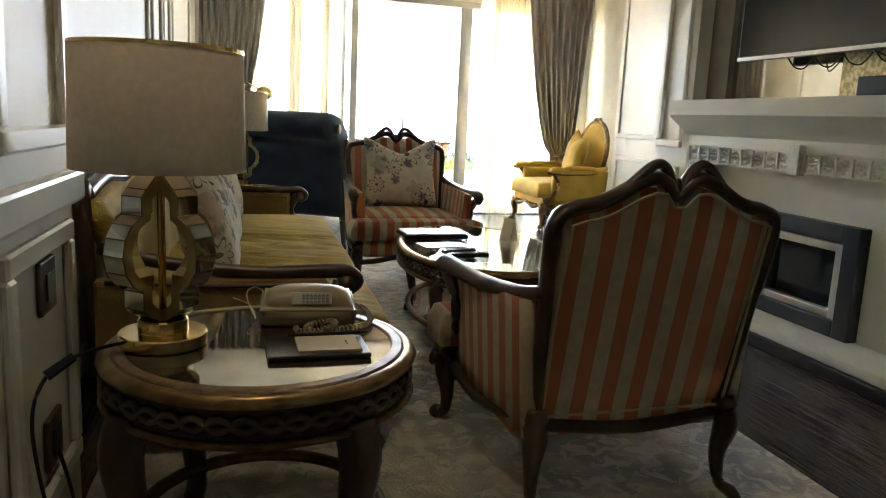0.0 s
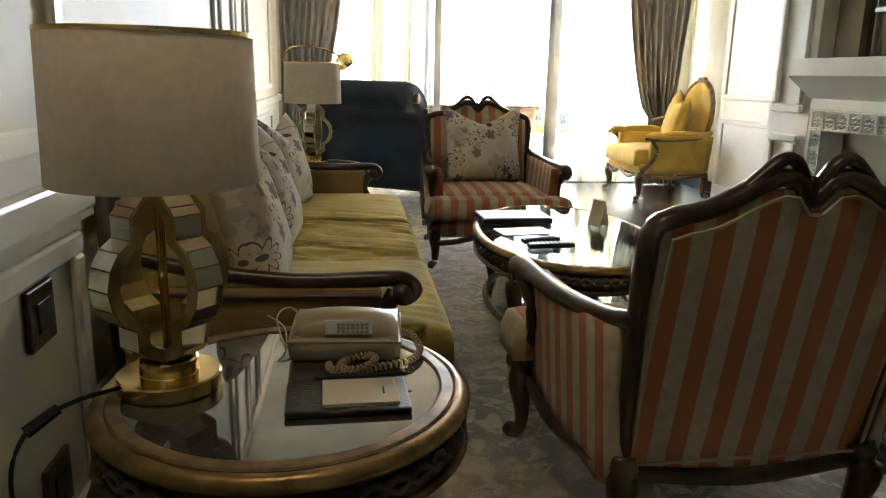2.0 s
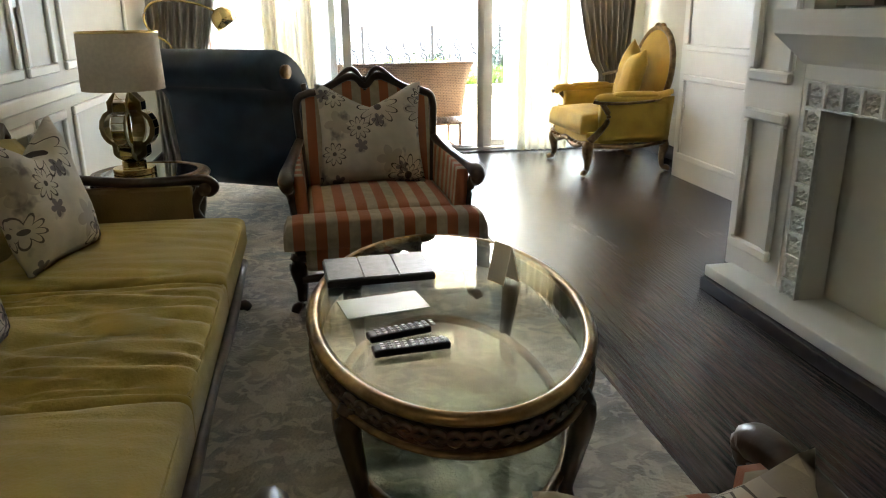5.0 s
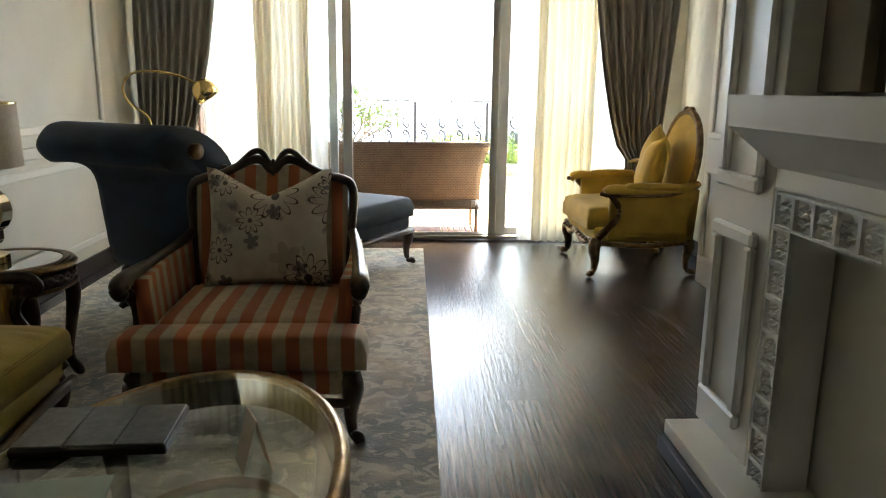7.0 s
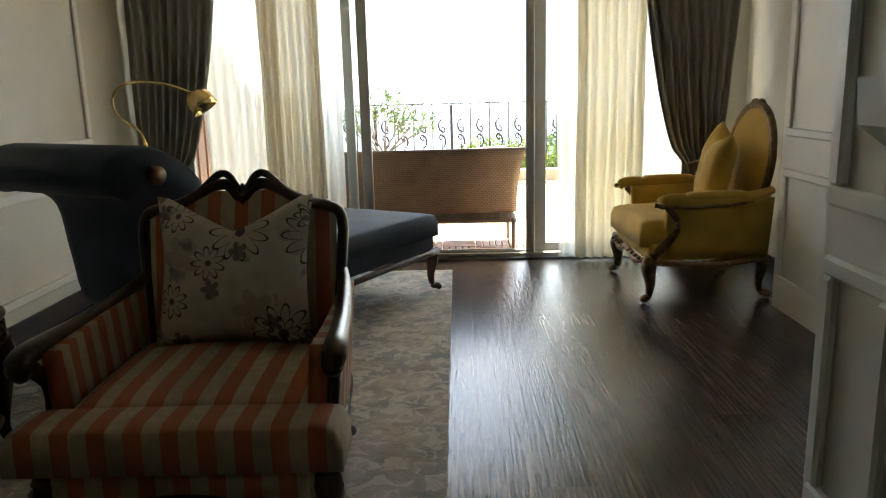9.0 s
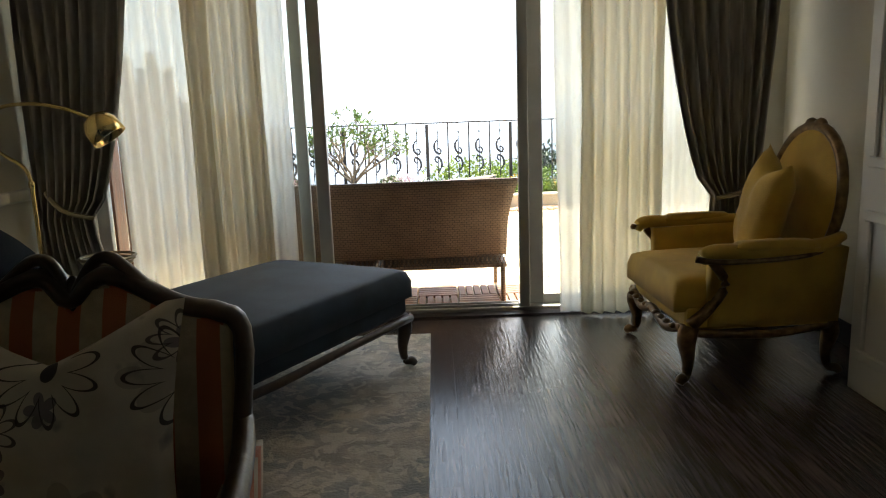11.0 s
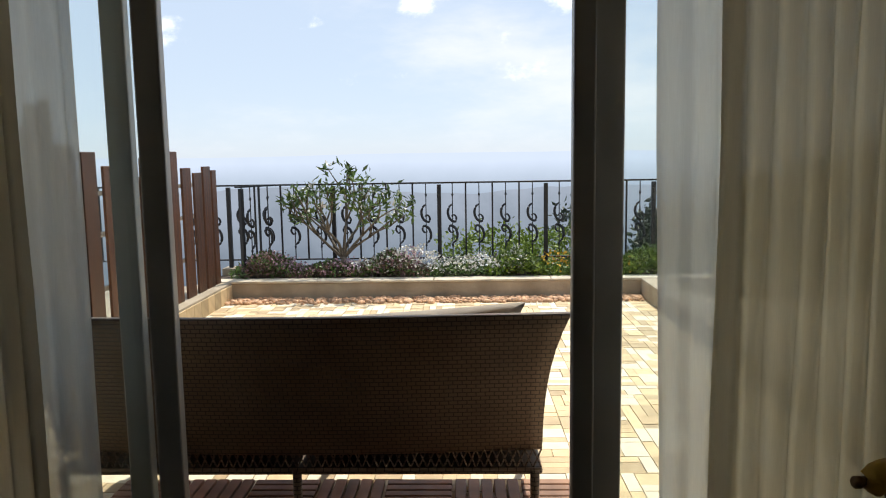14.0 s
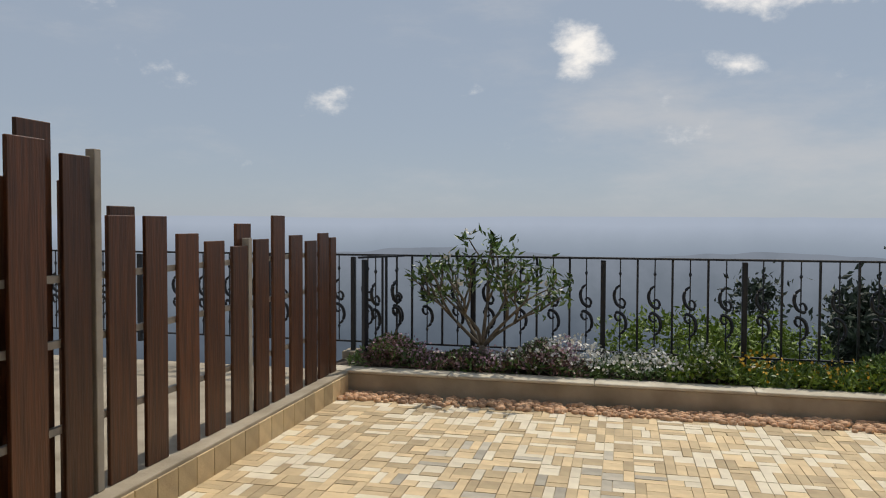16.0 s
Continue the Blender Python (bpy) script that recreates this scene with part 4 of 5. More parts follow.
        part("leg", cabriole(s * 0.34, 0.31, 0, 0.27, s * 0.02, 0.06, 0.038), GILTWOOD, th, smooth=True)
    return th


YM = pose(3.66, 7.43, 0.0, 0, 0, -88)
yellow_chair(YM)
scatter("plump mustard yellow cushion on the yellow armchair", YM @ pose(-0.02, 0.08, 0.475, -12, 10, -14), 0.46, 0.58, 0.18, YELLOW, 0.12)


def sofa():
    """Three-seat settee along the left wall; local x runs out of the wall, y along it."""
    th = thing("sofa", "olive gold velvet three-seat sofa with carved walnut frame", "sofa", pose(-0.1, 3.32, 0.012))
    L = 1.24

    def top(y):
        a = abs(y) / L
        return 0.80 + 0.13 * math.exp(-((a - 0.12) / 0.22) ** 2) - 0.05 * math.exp(-(a / 0.06) ** 2) + 0.05 * math.exp(-((a - 0.75) / 0.25) ** 2)

    ys = np.linspace(-L, L, 41)
    part("back_frame", sweep([(0.0, -L, 0.3, 0.024)] + [(-0.02, y, top(y), 0.026) for y in ys] + [(0.0, L, 0.3, 0.024)], n=8, k=2, up=(1, 0, 0)), CARVED, th, smooth=True)
    part("crest_scroll", sweep([(-0.02, -0.22, top(0.22) + 0.01, 0.014), (-0.02, -0.12, 0.985, 0.018), (-0.02, -0.03, 0.955, 0.018), (-0.02, 0.0, 0.915, 0.014), (-0.02, 0.03, 0.955, 0.018), (-0.02, 0.12, 0.985, 0.018), (-0.02, 0.22, top(0.22) + 0.01, 0.014)], n=8), CARVED, th, smooth=True)
    part("backrest", surface(lambda u, v: (0.02 + 0.07 * math.sin(math.pi * v) ** 0.6 * (0.8 + 0.2 * math.cos(u * math.tau * 3)) + 0.05 * (1 - v), -L + 2 * L * u, 0.3 + (top(-L + 2 * L * u) - 0.31) * v), 40, 10, None, lambda u, v: (-0.07, 0, 0)), OLIVE, th, smooth=True)
    part("seat_base", B((0.0, 0.84, -L, L, 0.2, 0.34), bevel=0.02), OLIVE, th)
    for i in range(3):
        y0 = -L + 0.04 + i * (2 * L - 0.08) / 3
        y1 = y0 + (2 * L - 0.08) / 3 - 0.006
        part("seat_cushion", pad(0.08, 0.89, y0, y1, 0.335, 0.455, 0.022, 0.007 if i != 1 else 0.03, n=64, seed=i * 3.1), OLIVE, th, smooth=True)
        part("cushion_piping", sweep([(0.88, y0 + 0.02, 0.432, 0.006), (0.887, (y0 + y1) / 2, 0.436, 0.006), (0.88, y1 - 0.02, 0.432, 0.006)], n=6), OLIVE, th)
    part("front_rail", sweep([(0.86, y, 0.205 + 0.018 * math.cos(y * 5), 0.022) for y in np.linspace(-L, L, 15)], n=8, k=2), CARVED, th, smooth=True)
    for s in (-1, 1):
        y = s * (L - 0.005)
        part("armrest", sweep([(0.02, y, 0.68, 0.020), (0.2, y, 0.635, 0.021), (0.45, y, 0.605, 0.022), (0.66, y, 0.608, 0.023), (0.74, y, 0.606, 0.023), (0.772, y, 0.575, 0.022), (0.745, y, 0.548, 0.018), (0.722, y, 0.572, 0.014)], n=10, up=(0, 1, 0)), CARVED, th, smooth=True)
        part("arm_scroll", sweep([(0.735, y - 0.05, 0.572, 0.026), (0.735, y + 0.05, 0.572, 0.026)], n=14, k=1), CARVED, th, smooth=True)
        part("arm_panel", B((0.0, 0.68, y - 0.03, y + 0.03, 0.3, 0.59), bevel=0.018), TANVELVET, th, "golden brown arm panel")
        part("arm_moulding", sweep([(0.04, y + s * 0.034, 0.585, 0.007), (0.3, y + s * 0.034, 0.572, 0.007), (0.64, y + s * 0.034, 0.568, 0.007), (0.665, y + s * 0.034, 0.54, 0.007), (0.665, y + s * 0.034, 0.34, 0.007)], n=6), CARVED, th, smooth=True)
        part("arm_support", sweep([(0.72, y, 0.57, 0.026), (0.68, y, 0.48, 0.022), (0.74, y, 0.38, 0.024), (0.83, y, 0.26, 0.03)], n=8, up=(0, 1, 0)), CARVED, th, smooth=True)
        part("leg", cabriole(0.80, y - s * 0.03, 0, 0.24, 0.06, s * 0.02, 0.038), CARVED, th, smooth=True)
        part("leg", cabriole(0.04, y - s * 0.03, 0, 0.24, 0.0, s * 0.02, 0.034), CARVED, th, smooth=True)
    return th


sofa()
for x, y, rz, tilt in ((0.26, 2.50, 88, -16), (0.26, 3.12, 87, -18), (0.23, 4.0, 74, -16)):
    scatter("floral linen cushion leaning on the olive sofa", pose(x, y, 0.465, tilt, 0, rz), 0.44, 0.50, 0.17, dent=0.24)


def chaise():
    """Navy daybed with a rolled head; local y runs from foot to head."""
    th = thing("chaise_longue", "navy velvet chaise longue with a rolled head and carved legs", "chaise", pose(2.02, 7.41, 0.012, 0, 0, 150))
    W = 0.86
    part("mattress", pad(0, W, 0, 1.75, 0.36, 0.51, 0.012, 0.004, n=18), NAVY, th, smooth=True)
    part("seat_box", B((0.02, W - 0.02, 0.02, 1.9, 0.27, 0.38), bevel=0.02), NAVY, th)
    prof = spline([(y if y < 1.93 or z < 0.81 else 1.93 + (y - 1.93) * 1.35, z) for y, z in ((1.55, 0.44), (1.72, 0.56), (1.84, 0.76), (1.93, 0.96), (2.06, 1.085), (2.19, 1.085), (2.245, 0.99), (2.19, 0.90), (2.08, 0.885), (2.02, 0.80), (1.98, 0.55), (1.92, 0.28), (1.7, 0.28))], 4)
    bm = bmesh.new()
    cols = []
    for x, s in ((-0.02, 0.96), (0.02, 1.0), (W - 0.02, 1.0), (W + 0.02, 0.96)):
        cols.append([bm.verts.new((x, 1.95 + (p[0] - 1.95) * s, 0.65 + (p[1] - 0.65) * s)) for p in prof])
    for a, b in zip(cols, cols[1:]):
        for i in range(len(prof)):
            bm.faces.new((a[i], a[(i + 1) % len(prof)], b[(i + 1) % len(prof)], b[i]))
    bm.faces.new(cols[0][::-1])
    bm.faces.new(cols[-1])
    part("headrest", bm, NAVY, th, smooth=True)
    for x, s in ((-0.035, -1), (W + 0.035, 1)):
        part("scroll_boss", sweep([(x - 0.015, 2.15, 0.98, 0.038), (x + 0.015, 2.15, 0.98, 0.038)], n=14, k=1), GILTWOOD, th, "gilded wooden boss", smooth=True)
        part("side_frame", sweep([(x * 0.98 + 0.0, 1.97, 0.9, 0.016), (x, 1.9, 0.65, 0.018), (x, 1.8, 0.36, 0.02), (x - s * 0.02, 1.2, 0.262, 0.02), (x - s * 0.02, 0.6, 0.262, 0.02), (x - s * 0.02, 0.05, 0.262, 0.022)], n=8), CARVED, th, smooth=True)
        for y, dy in ((0.08, -0.05), (1.85, 0.06)):
            part("leg", cabriole(x - s * 0.06, y, 0, 0.27, s * 0.035, dy, 0.036), CARVED, th, smooth=True)
    part("end_frame", sweep([(0.0, 0.03, 0.262, 0.02), (W / 2, 0.02, 0.25, 0.018), (W, 0.03, 0.262, 0.02)], n=8), CARVED, th, smooth=True)
    return th


chaise()
scatter("floral linen cushion on the navy chaise longue", pose(2.02, 7.41, 0, 0, 0, 150) @ pose(0.45, 1.55, 0.53, 30, 0, 180), 0.48, 0.36, 0.16)


# ---- tables ----
def round_table(label, m, ax, ay, h, glass, legs, shelf_z, stout=1.0):
    """Glass-topped table with a gilded, braided apron; ax and ay are its half widths."""
    th = thing("glass_table", label, "table", m, "gilded tables")
    n = 72
    part("rim", oval_ring([(-0.035, h - 0.004), (-0.02, h + 0.004), (-0.006, h), (0.004, h - 0.012), (0.0, h - 0.022), (-0.012, h - 0.026), (-0.035, h - 0.02)], ax, ay, n), GILTRIM, th, "gilded moulded rim", smooth=True)
    apr = part("apron", oval_ring([(-0.016, h - 0.02), (-0.016, h - 0.095), (-0.035, h - 0.095), (-0.035, h - 0.02)], ax, ay, n), CARVED, th)
    part("lower_bead", oval_ring([(-0.004, h - 0.09), (0.002, h - 0.097), (-0.004, h - 0.104), (-0.022, h - 0.104), (-0.022, h - 0.09)], ax, ay, n), GILTWOOD, th, smooth=True)
    k = int(44 * (ax + ay) / 0.7)
    for d in (0, 1):
        part("braid", sweep([((ax - 0.012) * math.cos(t), (ay - 0.012) * math.sin(t), h - 0.057 + 0.013 * math.sin(k / 2 * t + d * math.pi), 0.010) for t in np.linspace(0, math.tau, k * 4 + 1)], n=5, k=1, closed=True), CARVED, apr, smooth=True)
    g = part("glass_top", lathe([(0.02, h - 0.008), (0.97, h - 0.008), (0.97, h + 0.003), (0.02, h + 0.003)], n=n, sx=ax - 0.02, sy=ay - 0.02), glass, th, "glass top")
    if glass is SMOKEGLASS:
        part("top_ring", oval_ring([(-0.054, h + 0.0050), (-0.050, h + 0.007), (-0.030, h + 0.006), (-0.026, h + 0.002), (-0.054, h + 0.002)], ax, ay, n), WORNRING, th, "worn gilded ring round the glass", smooth=False)
    for t in legs:
        c, s = math.cos(t), math.sin(t)
        x, y = (ax - 0.03) * c, (ay - 0.03) * s
        leg = [(x, y, h - 0.09, 0.034), (x + 0.02 * c, y + 0.02 * s, h * 0.70, 0.034), (x, y, h * 0.45, 0.026), (x - 0.02 * c, y - 0.02 * s, h * 0.2, 0.02), (x + 0.012 * c, y + 0.012 * s, 0.035, 0.024), (x + 0.03 * c, y + 0.03 * s, 0.012, 0.012)]
        part("leg", sweep([(*p[:3], p[3] * stout) for p in leg], n=8), CARVED, th, smooth=True)
    part("shelf_rim", oval_ring([(-0.03, shelf_z), (-0.008, shelf_z + 0.006), (0, shelf_z - 0.006), (-0.008, shelf_z - 0.022), (-0.03, shelf_z - 0.018)], ax - 0.05, ay - 0.05, n), GILTWOOD, th, smooth=True)
    if glass is not SMOKEGLASS:
        part("shelf_glass", lathe([(0.02, shelf_z - 0.008), (1.0, shelf_z - 0.008), (1.0, shelf_z), (0.02, shelf_z)], n=n, sx=ax - 0.075, sy=ay - 0.075), TABLEGLASS, th, "clear glass shelf")
    return th


Q = math.pi / 4
round_table("round side table with dark glass top and gilded braided rim", pose(0.375, 1.48, 0.012), 0.345, 0.345, 0.57, SMOKEGLASS, (0.6, 0.6 + 2 * Q, 0.6 + 4 * Q, 0.6 + 6 * Q), 0.17, 1.3)
round_table("round side table with dark glass top beside the sofa's end", pose(0.33, 4.98, 0.012), 0.27, 0.27, 0.57, SMOKEGLASS, (Q, 3 * Q, 5 * Q, 7 * Q), 0.17)
round_table("oval glass coffee table with gilded braided rim and glass shelf", pose(1.46, 3.345, 0.012, 0, 0, -4), 0.405, 0.685, 0.47, TABLEGLASS, (0.75, math.pi - 0.75, math.pi + 0.75, -0.75), 0.15)


def table_lamp(m):
    """Mirrored quatrefoil lamp with a drum shade."""
    th = thing("table_lamp", "brass and mirror quatrefoil table lamp with a cream drum shade", "lamp", m, "table lamps")
    part("base", lathe([(0.092, 0), (0.094, 0.002), (0.094, 0.026), (0.091, 0.029), (0.054, 0.030), (0.053, 0.032), (0.053, 0.056), (0.05, 0.059), (0.03, 0.060)], 72), BRASS, th)
    part("stem", lathe([(0.008, 0.06), (0.008, 0.42), (0.014, 0.43), (0.014, 0.45)], 16), BRASS, th, smooth=True)

    # stepped quatrefoil outline, one half, from the foot upwards
    half = [(0.034, 0.060), (0.066, 0.078), (0.079, 0.092), (0.079, 0.132), (0.104, 0.148), (0.122, 0.176), (0.129, 0.212), (0.122, 0.248), (0.104, 0.276), (0.079, 0.292), (0.079, 0.332), (0.066, 0.346), (0.034, 0.380)]
    loop = half + [(-x, z) for x, z in half[::-1]]
    for rot in (50, 140):
        R = Matrix.Rotation(radians(rot), 3, "Z")

        def ring(w, inset):
            return [Vector((x - math.copysign(inset, x), w, 0.22 + (z - 0.22) * (1 - inset * 4.5))) for x, z in loop]

        body = bmesh.new()
        rings = [[body.verts.new(R @ p) for p in ring(w, d)] for w, d in ((-0.030, 0.002), (0.030, 0.002), (0.030, 0.023), (-0.030, 0.023))]
        nn = len(loop)
        for k in range(4):
            for i in range(nn):
                if i == len(half) - 1 or i == nn - 1:
                    continue
                body.faces.new((rings[k][i], rings[k][(i + 1) % nn], rings[(k + 1) % 4][(i + 1) % nn], rings[(k + 1) % 4][i]))
        band = part("quatrefoil", body, ANTIQUE, th, "antique gold quatrefoil band")
        lo, hi = ring(-0.027, -0.001), ring(0.027, -0.001)
        for i in range(nn):
            if i == len(half) - 1 or i == nn - 1:
                continue
            j = (i + 1) % nn
            q = [lo[i].lerp(lo[j], 0.04), lo[i].lerp(lo[j], 0.96), hi[i].lerp(hi[j], 0.96), hi[i].lerp(hi[j], 0.04)]
            tile = bmesh.new()
            tile.faces.new([tile.verts.new(R @ p) for p in q])
            part("mirror_tile", tile, MIRRORFACET, band)
    part("collar", lathe([(0.03, 0.372), (0.036, 0.378), (0.036, 0.39), (0.012, 0.396)], 20), BRASS, th, smooth=True)
    sh = lathe([(0.178, 0.385), (0.172, 0.635), (0.169, 0.635), (0.175, 0.385)], 48, close=False)
    shd = part("shade", sh, SHADE, th, "cream drum shade", smooth=True)
    part("shade_ring", oval_ring([(-0.003, 0.636), (0.001, 0.638), (0.001, 0.63), (-0.003, 0.63)], 0.172, 0.172, 48), BRASS, shd)
    return th


table_lamp(pose(0.16, 1.49, 0.586))
table_lamp(pose(0.27, 4.95, 0.586, 0, 0, 30))

cable = thing("lamp_cord", "black lamp cord with an inline switch and wall plugs", "cord")
part("cord", sweep([(0.08, 1.45, 0.60, 0.004), (0.02, 1.40, 0.598, 0.004), (-0.04, 1.36, 0.57, 0.004), (-0.07, 1.34, 0.48, 0.004), (-0.06, 1.36, 0.3, 0.004), (-0.04, 1.4, 0.12, 0.004), (-0.03, 1.48, 0.1, 0.004), (-0.05, 1.55, 0.2, 0.004), (-0.09, 1.575, 0.34, 0.005)], n=6, k=6), BLACK, cable)
part("switch", sweep([(0.0, 1.385, 0.594, 0.010), (-0.045, 1.355, 0.565, 0.012)], n=8, k=1), BLACK, cable)
for z, y in ((0.34, 1.575), (0.70, 1.575)):
    so = thing("socket_plate", "dark bronze wall socket plate", "socket", pose(XL + 0.152, y, z), "wall sockets")
    part("plate", B((0.0, 0.012, -0.06, 0.06, -0.06, 0.06), bevel=0.004), CARVED, so)
    part("outlet", B((0.012, 0.017, -0.03, 0.03, -0.03, 0.03), bevel=0.002), BLACK, so)
sw = thing("light_switch", "white light switch plate on the wall", "switch", pose(XL, 5.26, 1.40))
part("plate", B((0.0, 0.01, -0.045, 0.045, -0.07, 0.07), bevel=0.003), KEYPAD, sw)
part("rocker", B((0.01, 0.015, -0.02, 0.02, -0.03, 0.03), bevel=0.002), WHITE, sw)


def telephone(m):
    """Desk telephone; its front is -y and the handset lies across the top."""
    th = thing("telephone", "beige desk telephone with a pale keypad and a coiled cord", "telephone", m)
    bm = bmesh.new()

    def shell(y0, y1, z0, z1, wx0, wx1):
        v = [bm.verts.new(p) for p in ((-wx0, y0, z0), (wx0, y0, z0), (wx0, y1, z0), (-wx0, y1, z0), (-wx1, y0 - 0.006, z1), (wx1, y0 - 0.006, z1), (wx1, y1, z1 + 0.012), (-wx1, y1, z1 + 0.012))]
        for f in ((0, 3, 2, 1), (4, 5, 6, 7), (0, 1, 5, 4), (1, 2, 6, 5), (2, 3, 7, 6), (3, 0, 4, 7)):
            bm.faces.new([v[i] for i in f])

    shell(-0.085, 0.085, 0.0, 0.05, 0.112, 0.117)
    bmesh.ops.bevel(bm, geom=bm.edges[:], offset=0.008, segments=3, affect="EDGES")
    part("body", bm, BEIGEPHONE, th, smooth=True)

    def dome(u, v):
        x = (2 * u - 1) * 0.108
        a = math.pi * v
        e = (1 - abs(2 * u - 1) ** 8) ** 0.5
        r = 0.040 + 0.008 * math.cos(math.pi * (2 * u - 1) * 0.5)
        return (x, -0.02 - 0.058 * math.cos(a) * (0.55 + 0.45 * e), 0.046 + r * math.sin(a) ** 0.75 * e)

    handset = part("handset", surface(dome, 32, 16), BEIGEPHONE, th, smooth=True)
    plate = part("keypad", B((-0.04, 0.056, -0.015, 0.015, 0.0, 0.003), bevel=0.0014), KEYPAD, handset, "pale keypad plate")
    plate.matrix_basis = pose(0.0, -0.0745, 0.071, 66)
    key = mesh_of("key", B((-0.0035, 0.0035, -0.0022, 0.0022, 0, 0.003), bevel=0.0007, seg=1), GREYCUSH)
    for i in range(7):
        for j in range(3):
            k = new("key", key)
            k.parent, k.matrix_basis = handset, plate.matrix_basis @ pose(-0.012 + 0.0095 * i, -0.0085 + 0.0075 * j, 0.003)
    part("hook_slot", B((-0.116, 0.116, -0.0935, -0.0905, 0.042, 0.046)), CORD, th)
    line = spline([(0.112, 0.0, 0.035, 0), (0.14, -0.01, 0.03, 0), (0.155, -0.05, 0.012, 0), (0.13, -0.105, 0.01, 0), (0.075, -0.135, 0.01, 0), (0.03, -0.155, 0.01, 0), (-0.005, -0.135, 0.01, 0), (0.005, -0.105, 0.012, 0), (0.05, -0.10, 0.02, 0), (0.062, -0.135, 0.022, 0), (0.03, -0.16, 0.016, 0), (-0.02, -0.15, 0.01, 0), (-0.03, -0.12, 0.01, 0)], 40)
    co = []
    for i, p in enumerate(line):
        q = line[min(i + 1, len(line) - 1)] - line[max(i - 1, 0)]
        side = Vector((-q[1], q[0], 0)).normalized()
        a = i * 0.85
        co.append((p[0] + 0.0065 * side.x * math.cos(a), p[1] + 0.0065 * side.y * math.cos(a), p[2] + 0.0065 * math.sin(a), 0.0022))
    part("coiled_cord", sweep(co, n=5, k=1), CORD, th, "coiled beige cord")
    part("line_cord", sweep([(-0.08, 0.08, 0.02, 0.002), (-0.13, 0.09, 0.06, 0.002), (-0.155, 0.05, 0.05, 0.002), (-0.13, -0.01, 0.004, 0.002), (-0.15, 0.12, 0.004, 0.002), (-0.2, 0.2, 0.004, 0.002)], n=5), CORD, th, "thin line cord")
    return th


telephone(pose(0.488, 1.665, 0.586, 0, 0, -3))
pad_t = thing("notepad_holder", "black leather notepad holder with cream paper and a pen", "notepad", pose(0.49, 1.40, 0.586, 0, 0, 2))
part("folder", B((-0.11, 0.11, -0.07, 0.07, 0, 0.012), bevel=0.004), LEATHER, pad_t)
ppad = part("paper_pad", B((-0.045, 0.09, -0.055, 0.05, 0.012, 0.018)), PAPER, pad_t, "cream note paper")
for i in range(4):
    part("print_line", B((0.062, 0.066, -0.02 + 0.008 * i, -0.014 + 0.008 * i, 0.018, 0.0186)), BLACK, ppad)
part("pen", sweep([(-0.06, 0.062, 0.018, 0.004), (0.1, 0.066, 0.018, 0.004), (0.125, 0.067, 0.018, 0.0015)], n=8, k=1), BLACK, pad_t, "black pen")

# things on the coffee table
T = 0.486
fo = thing("compendium", "closed grey leather compendium with three panels", "folder", pose(1.28, 3.60, T, 0, 0, 3))
cov = part("cover", B((-0.17, 0.17, -0.11, 0.11, 0, 0.022), bevel=0.005), LEATHER, fo)
for i in range(3):
    part("panel", B((-0.165 + 0.111 * i, -0.057 + 0.111 * i, -0.105, 0.105, 0.022, 0.027), bevel=0.002), GREYLEATHER, cov)
ca = solo("menu_card", B((-0.12, 0.12, -0.07, 0.07, 0, 0.003)), CARDGREEN, "translucent card lying on the glass table", "card", pose(1.27, 3.32, T, 0, 0, 10))
REMOTE_KEY = mesh_of("button", B((-0.005, 0.005, -0.004, 0.004, 0, 0.003), bevel=0.001), KEYPAD)
for x, y, r, l in ((1.29, 3.10, 14, 0.085), (1.31, 3.005, 6, 0.098)):
    rm = thing("remote_control", "black remote control with pale buttons", "remote", pose(x, y, T, 0, 0, r), "remote controls")
    rbody = part("body", B((-l, l, -0.022, 0.022, 0, 0.02), bevel=0.006), BLACK, rm)
    for i in range(9):
        for j in range(3):
            k = new("button", REMOTE_KEY)
            k.parent, k.location = rbody, (-l + 0.025 + 0.019 * i, -0.013 + 0.013 * j, 0.02)
tent = bmesh.new()
surface(lambda u, v: (-0.04 + 0.08 * u, 0.03 * (1 - v), 0.12 * v), 2, 2, tent, lambda u, v: (0, 0.002, 0))
surface(lambda u, v: (-0.04 + 0.08 * u, -0.03 * (1 - v), 0.12 * v), 2, 2, tent, lambda u, v: (0, -0.002, 0))
solo("tent_card", tent, PAPER, "folded paper tent card standing on the glass table", "card", pose(1.66, 3.45, T, 0, 0, -65))

# ---- brass floor lamp ----
fl = thing("floor_lamp", "brass gooseneck floor lamp behind the chaise longue", "lamp", pose(0.06, 7.62, 0.012))
part("foot", lathe([(0.13, 0), (0.13, 0.012), (0.12, 0.02), (0.02, 0.03)], 32), BRASS, fl, smooth=True)
part("pole", lathe([(0.011, 0.02), (0.011, 0.96), (0.016, 0.965), (0.016, 0.99), (0.009, 1.0)], 16), BRASS, fl, smooth=True)
part("gooseneck", sweep([(0, 0, 0.99, 0.0095), (-0.03, 0, 1.07, 0.0095), (-0.15, 0, 1.16, 0.0095), (-0.19, 0, 1.27, 0.0095), (-0.12, 0, 1.37, 0.0095), (0.05, 0, 1.39, 0.0095), (0.22, 0, 1.36, 0.0095), (0.34, 0, 1.31, 0.0095)], n=8, k=6), BRASS, fl, smooth=True)
head = part("lamp_head", lathe([(0.018, 0.06), (0.05, 0.045), (0.066, 0.01), (0.068, -0.045), (0.064, -0.045), (0.058, 0.008), (0.02, 0.05)], 24, close=False), BRASS, fl, "domed brass head", smooth=True)
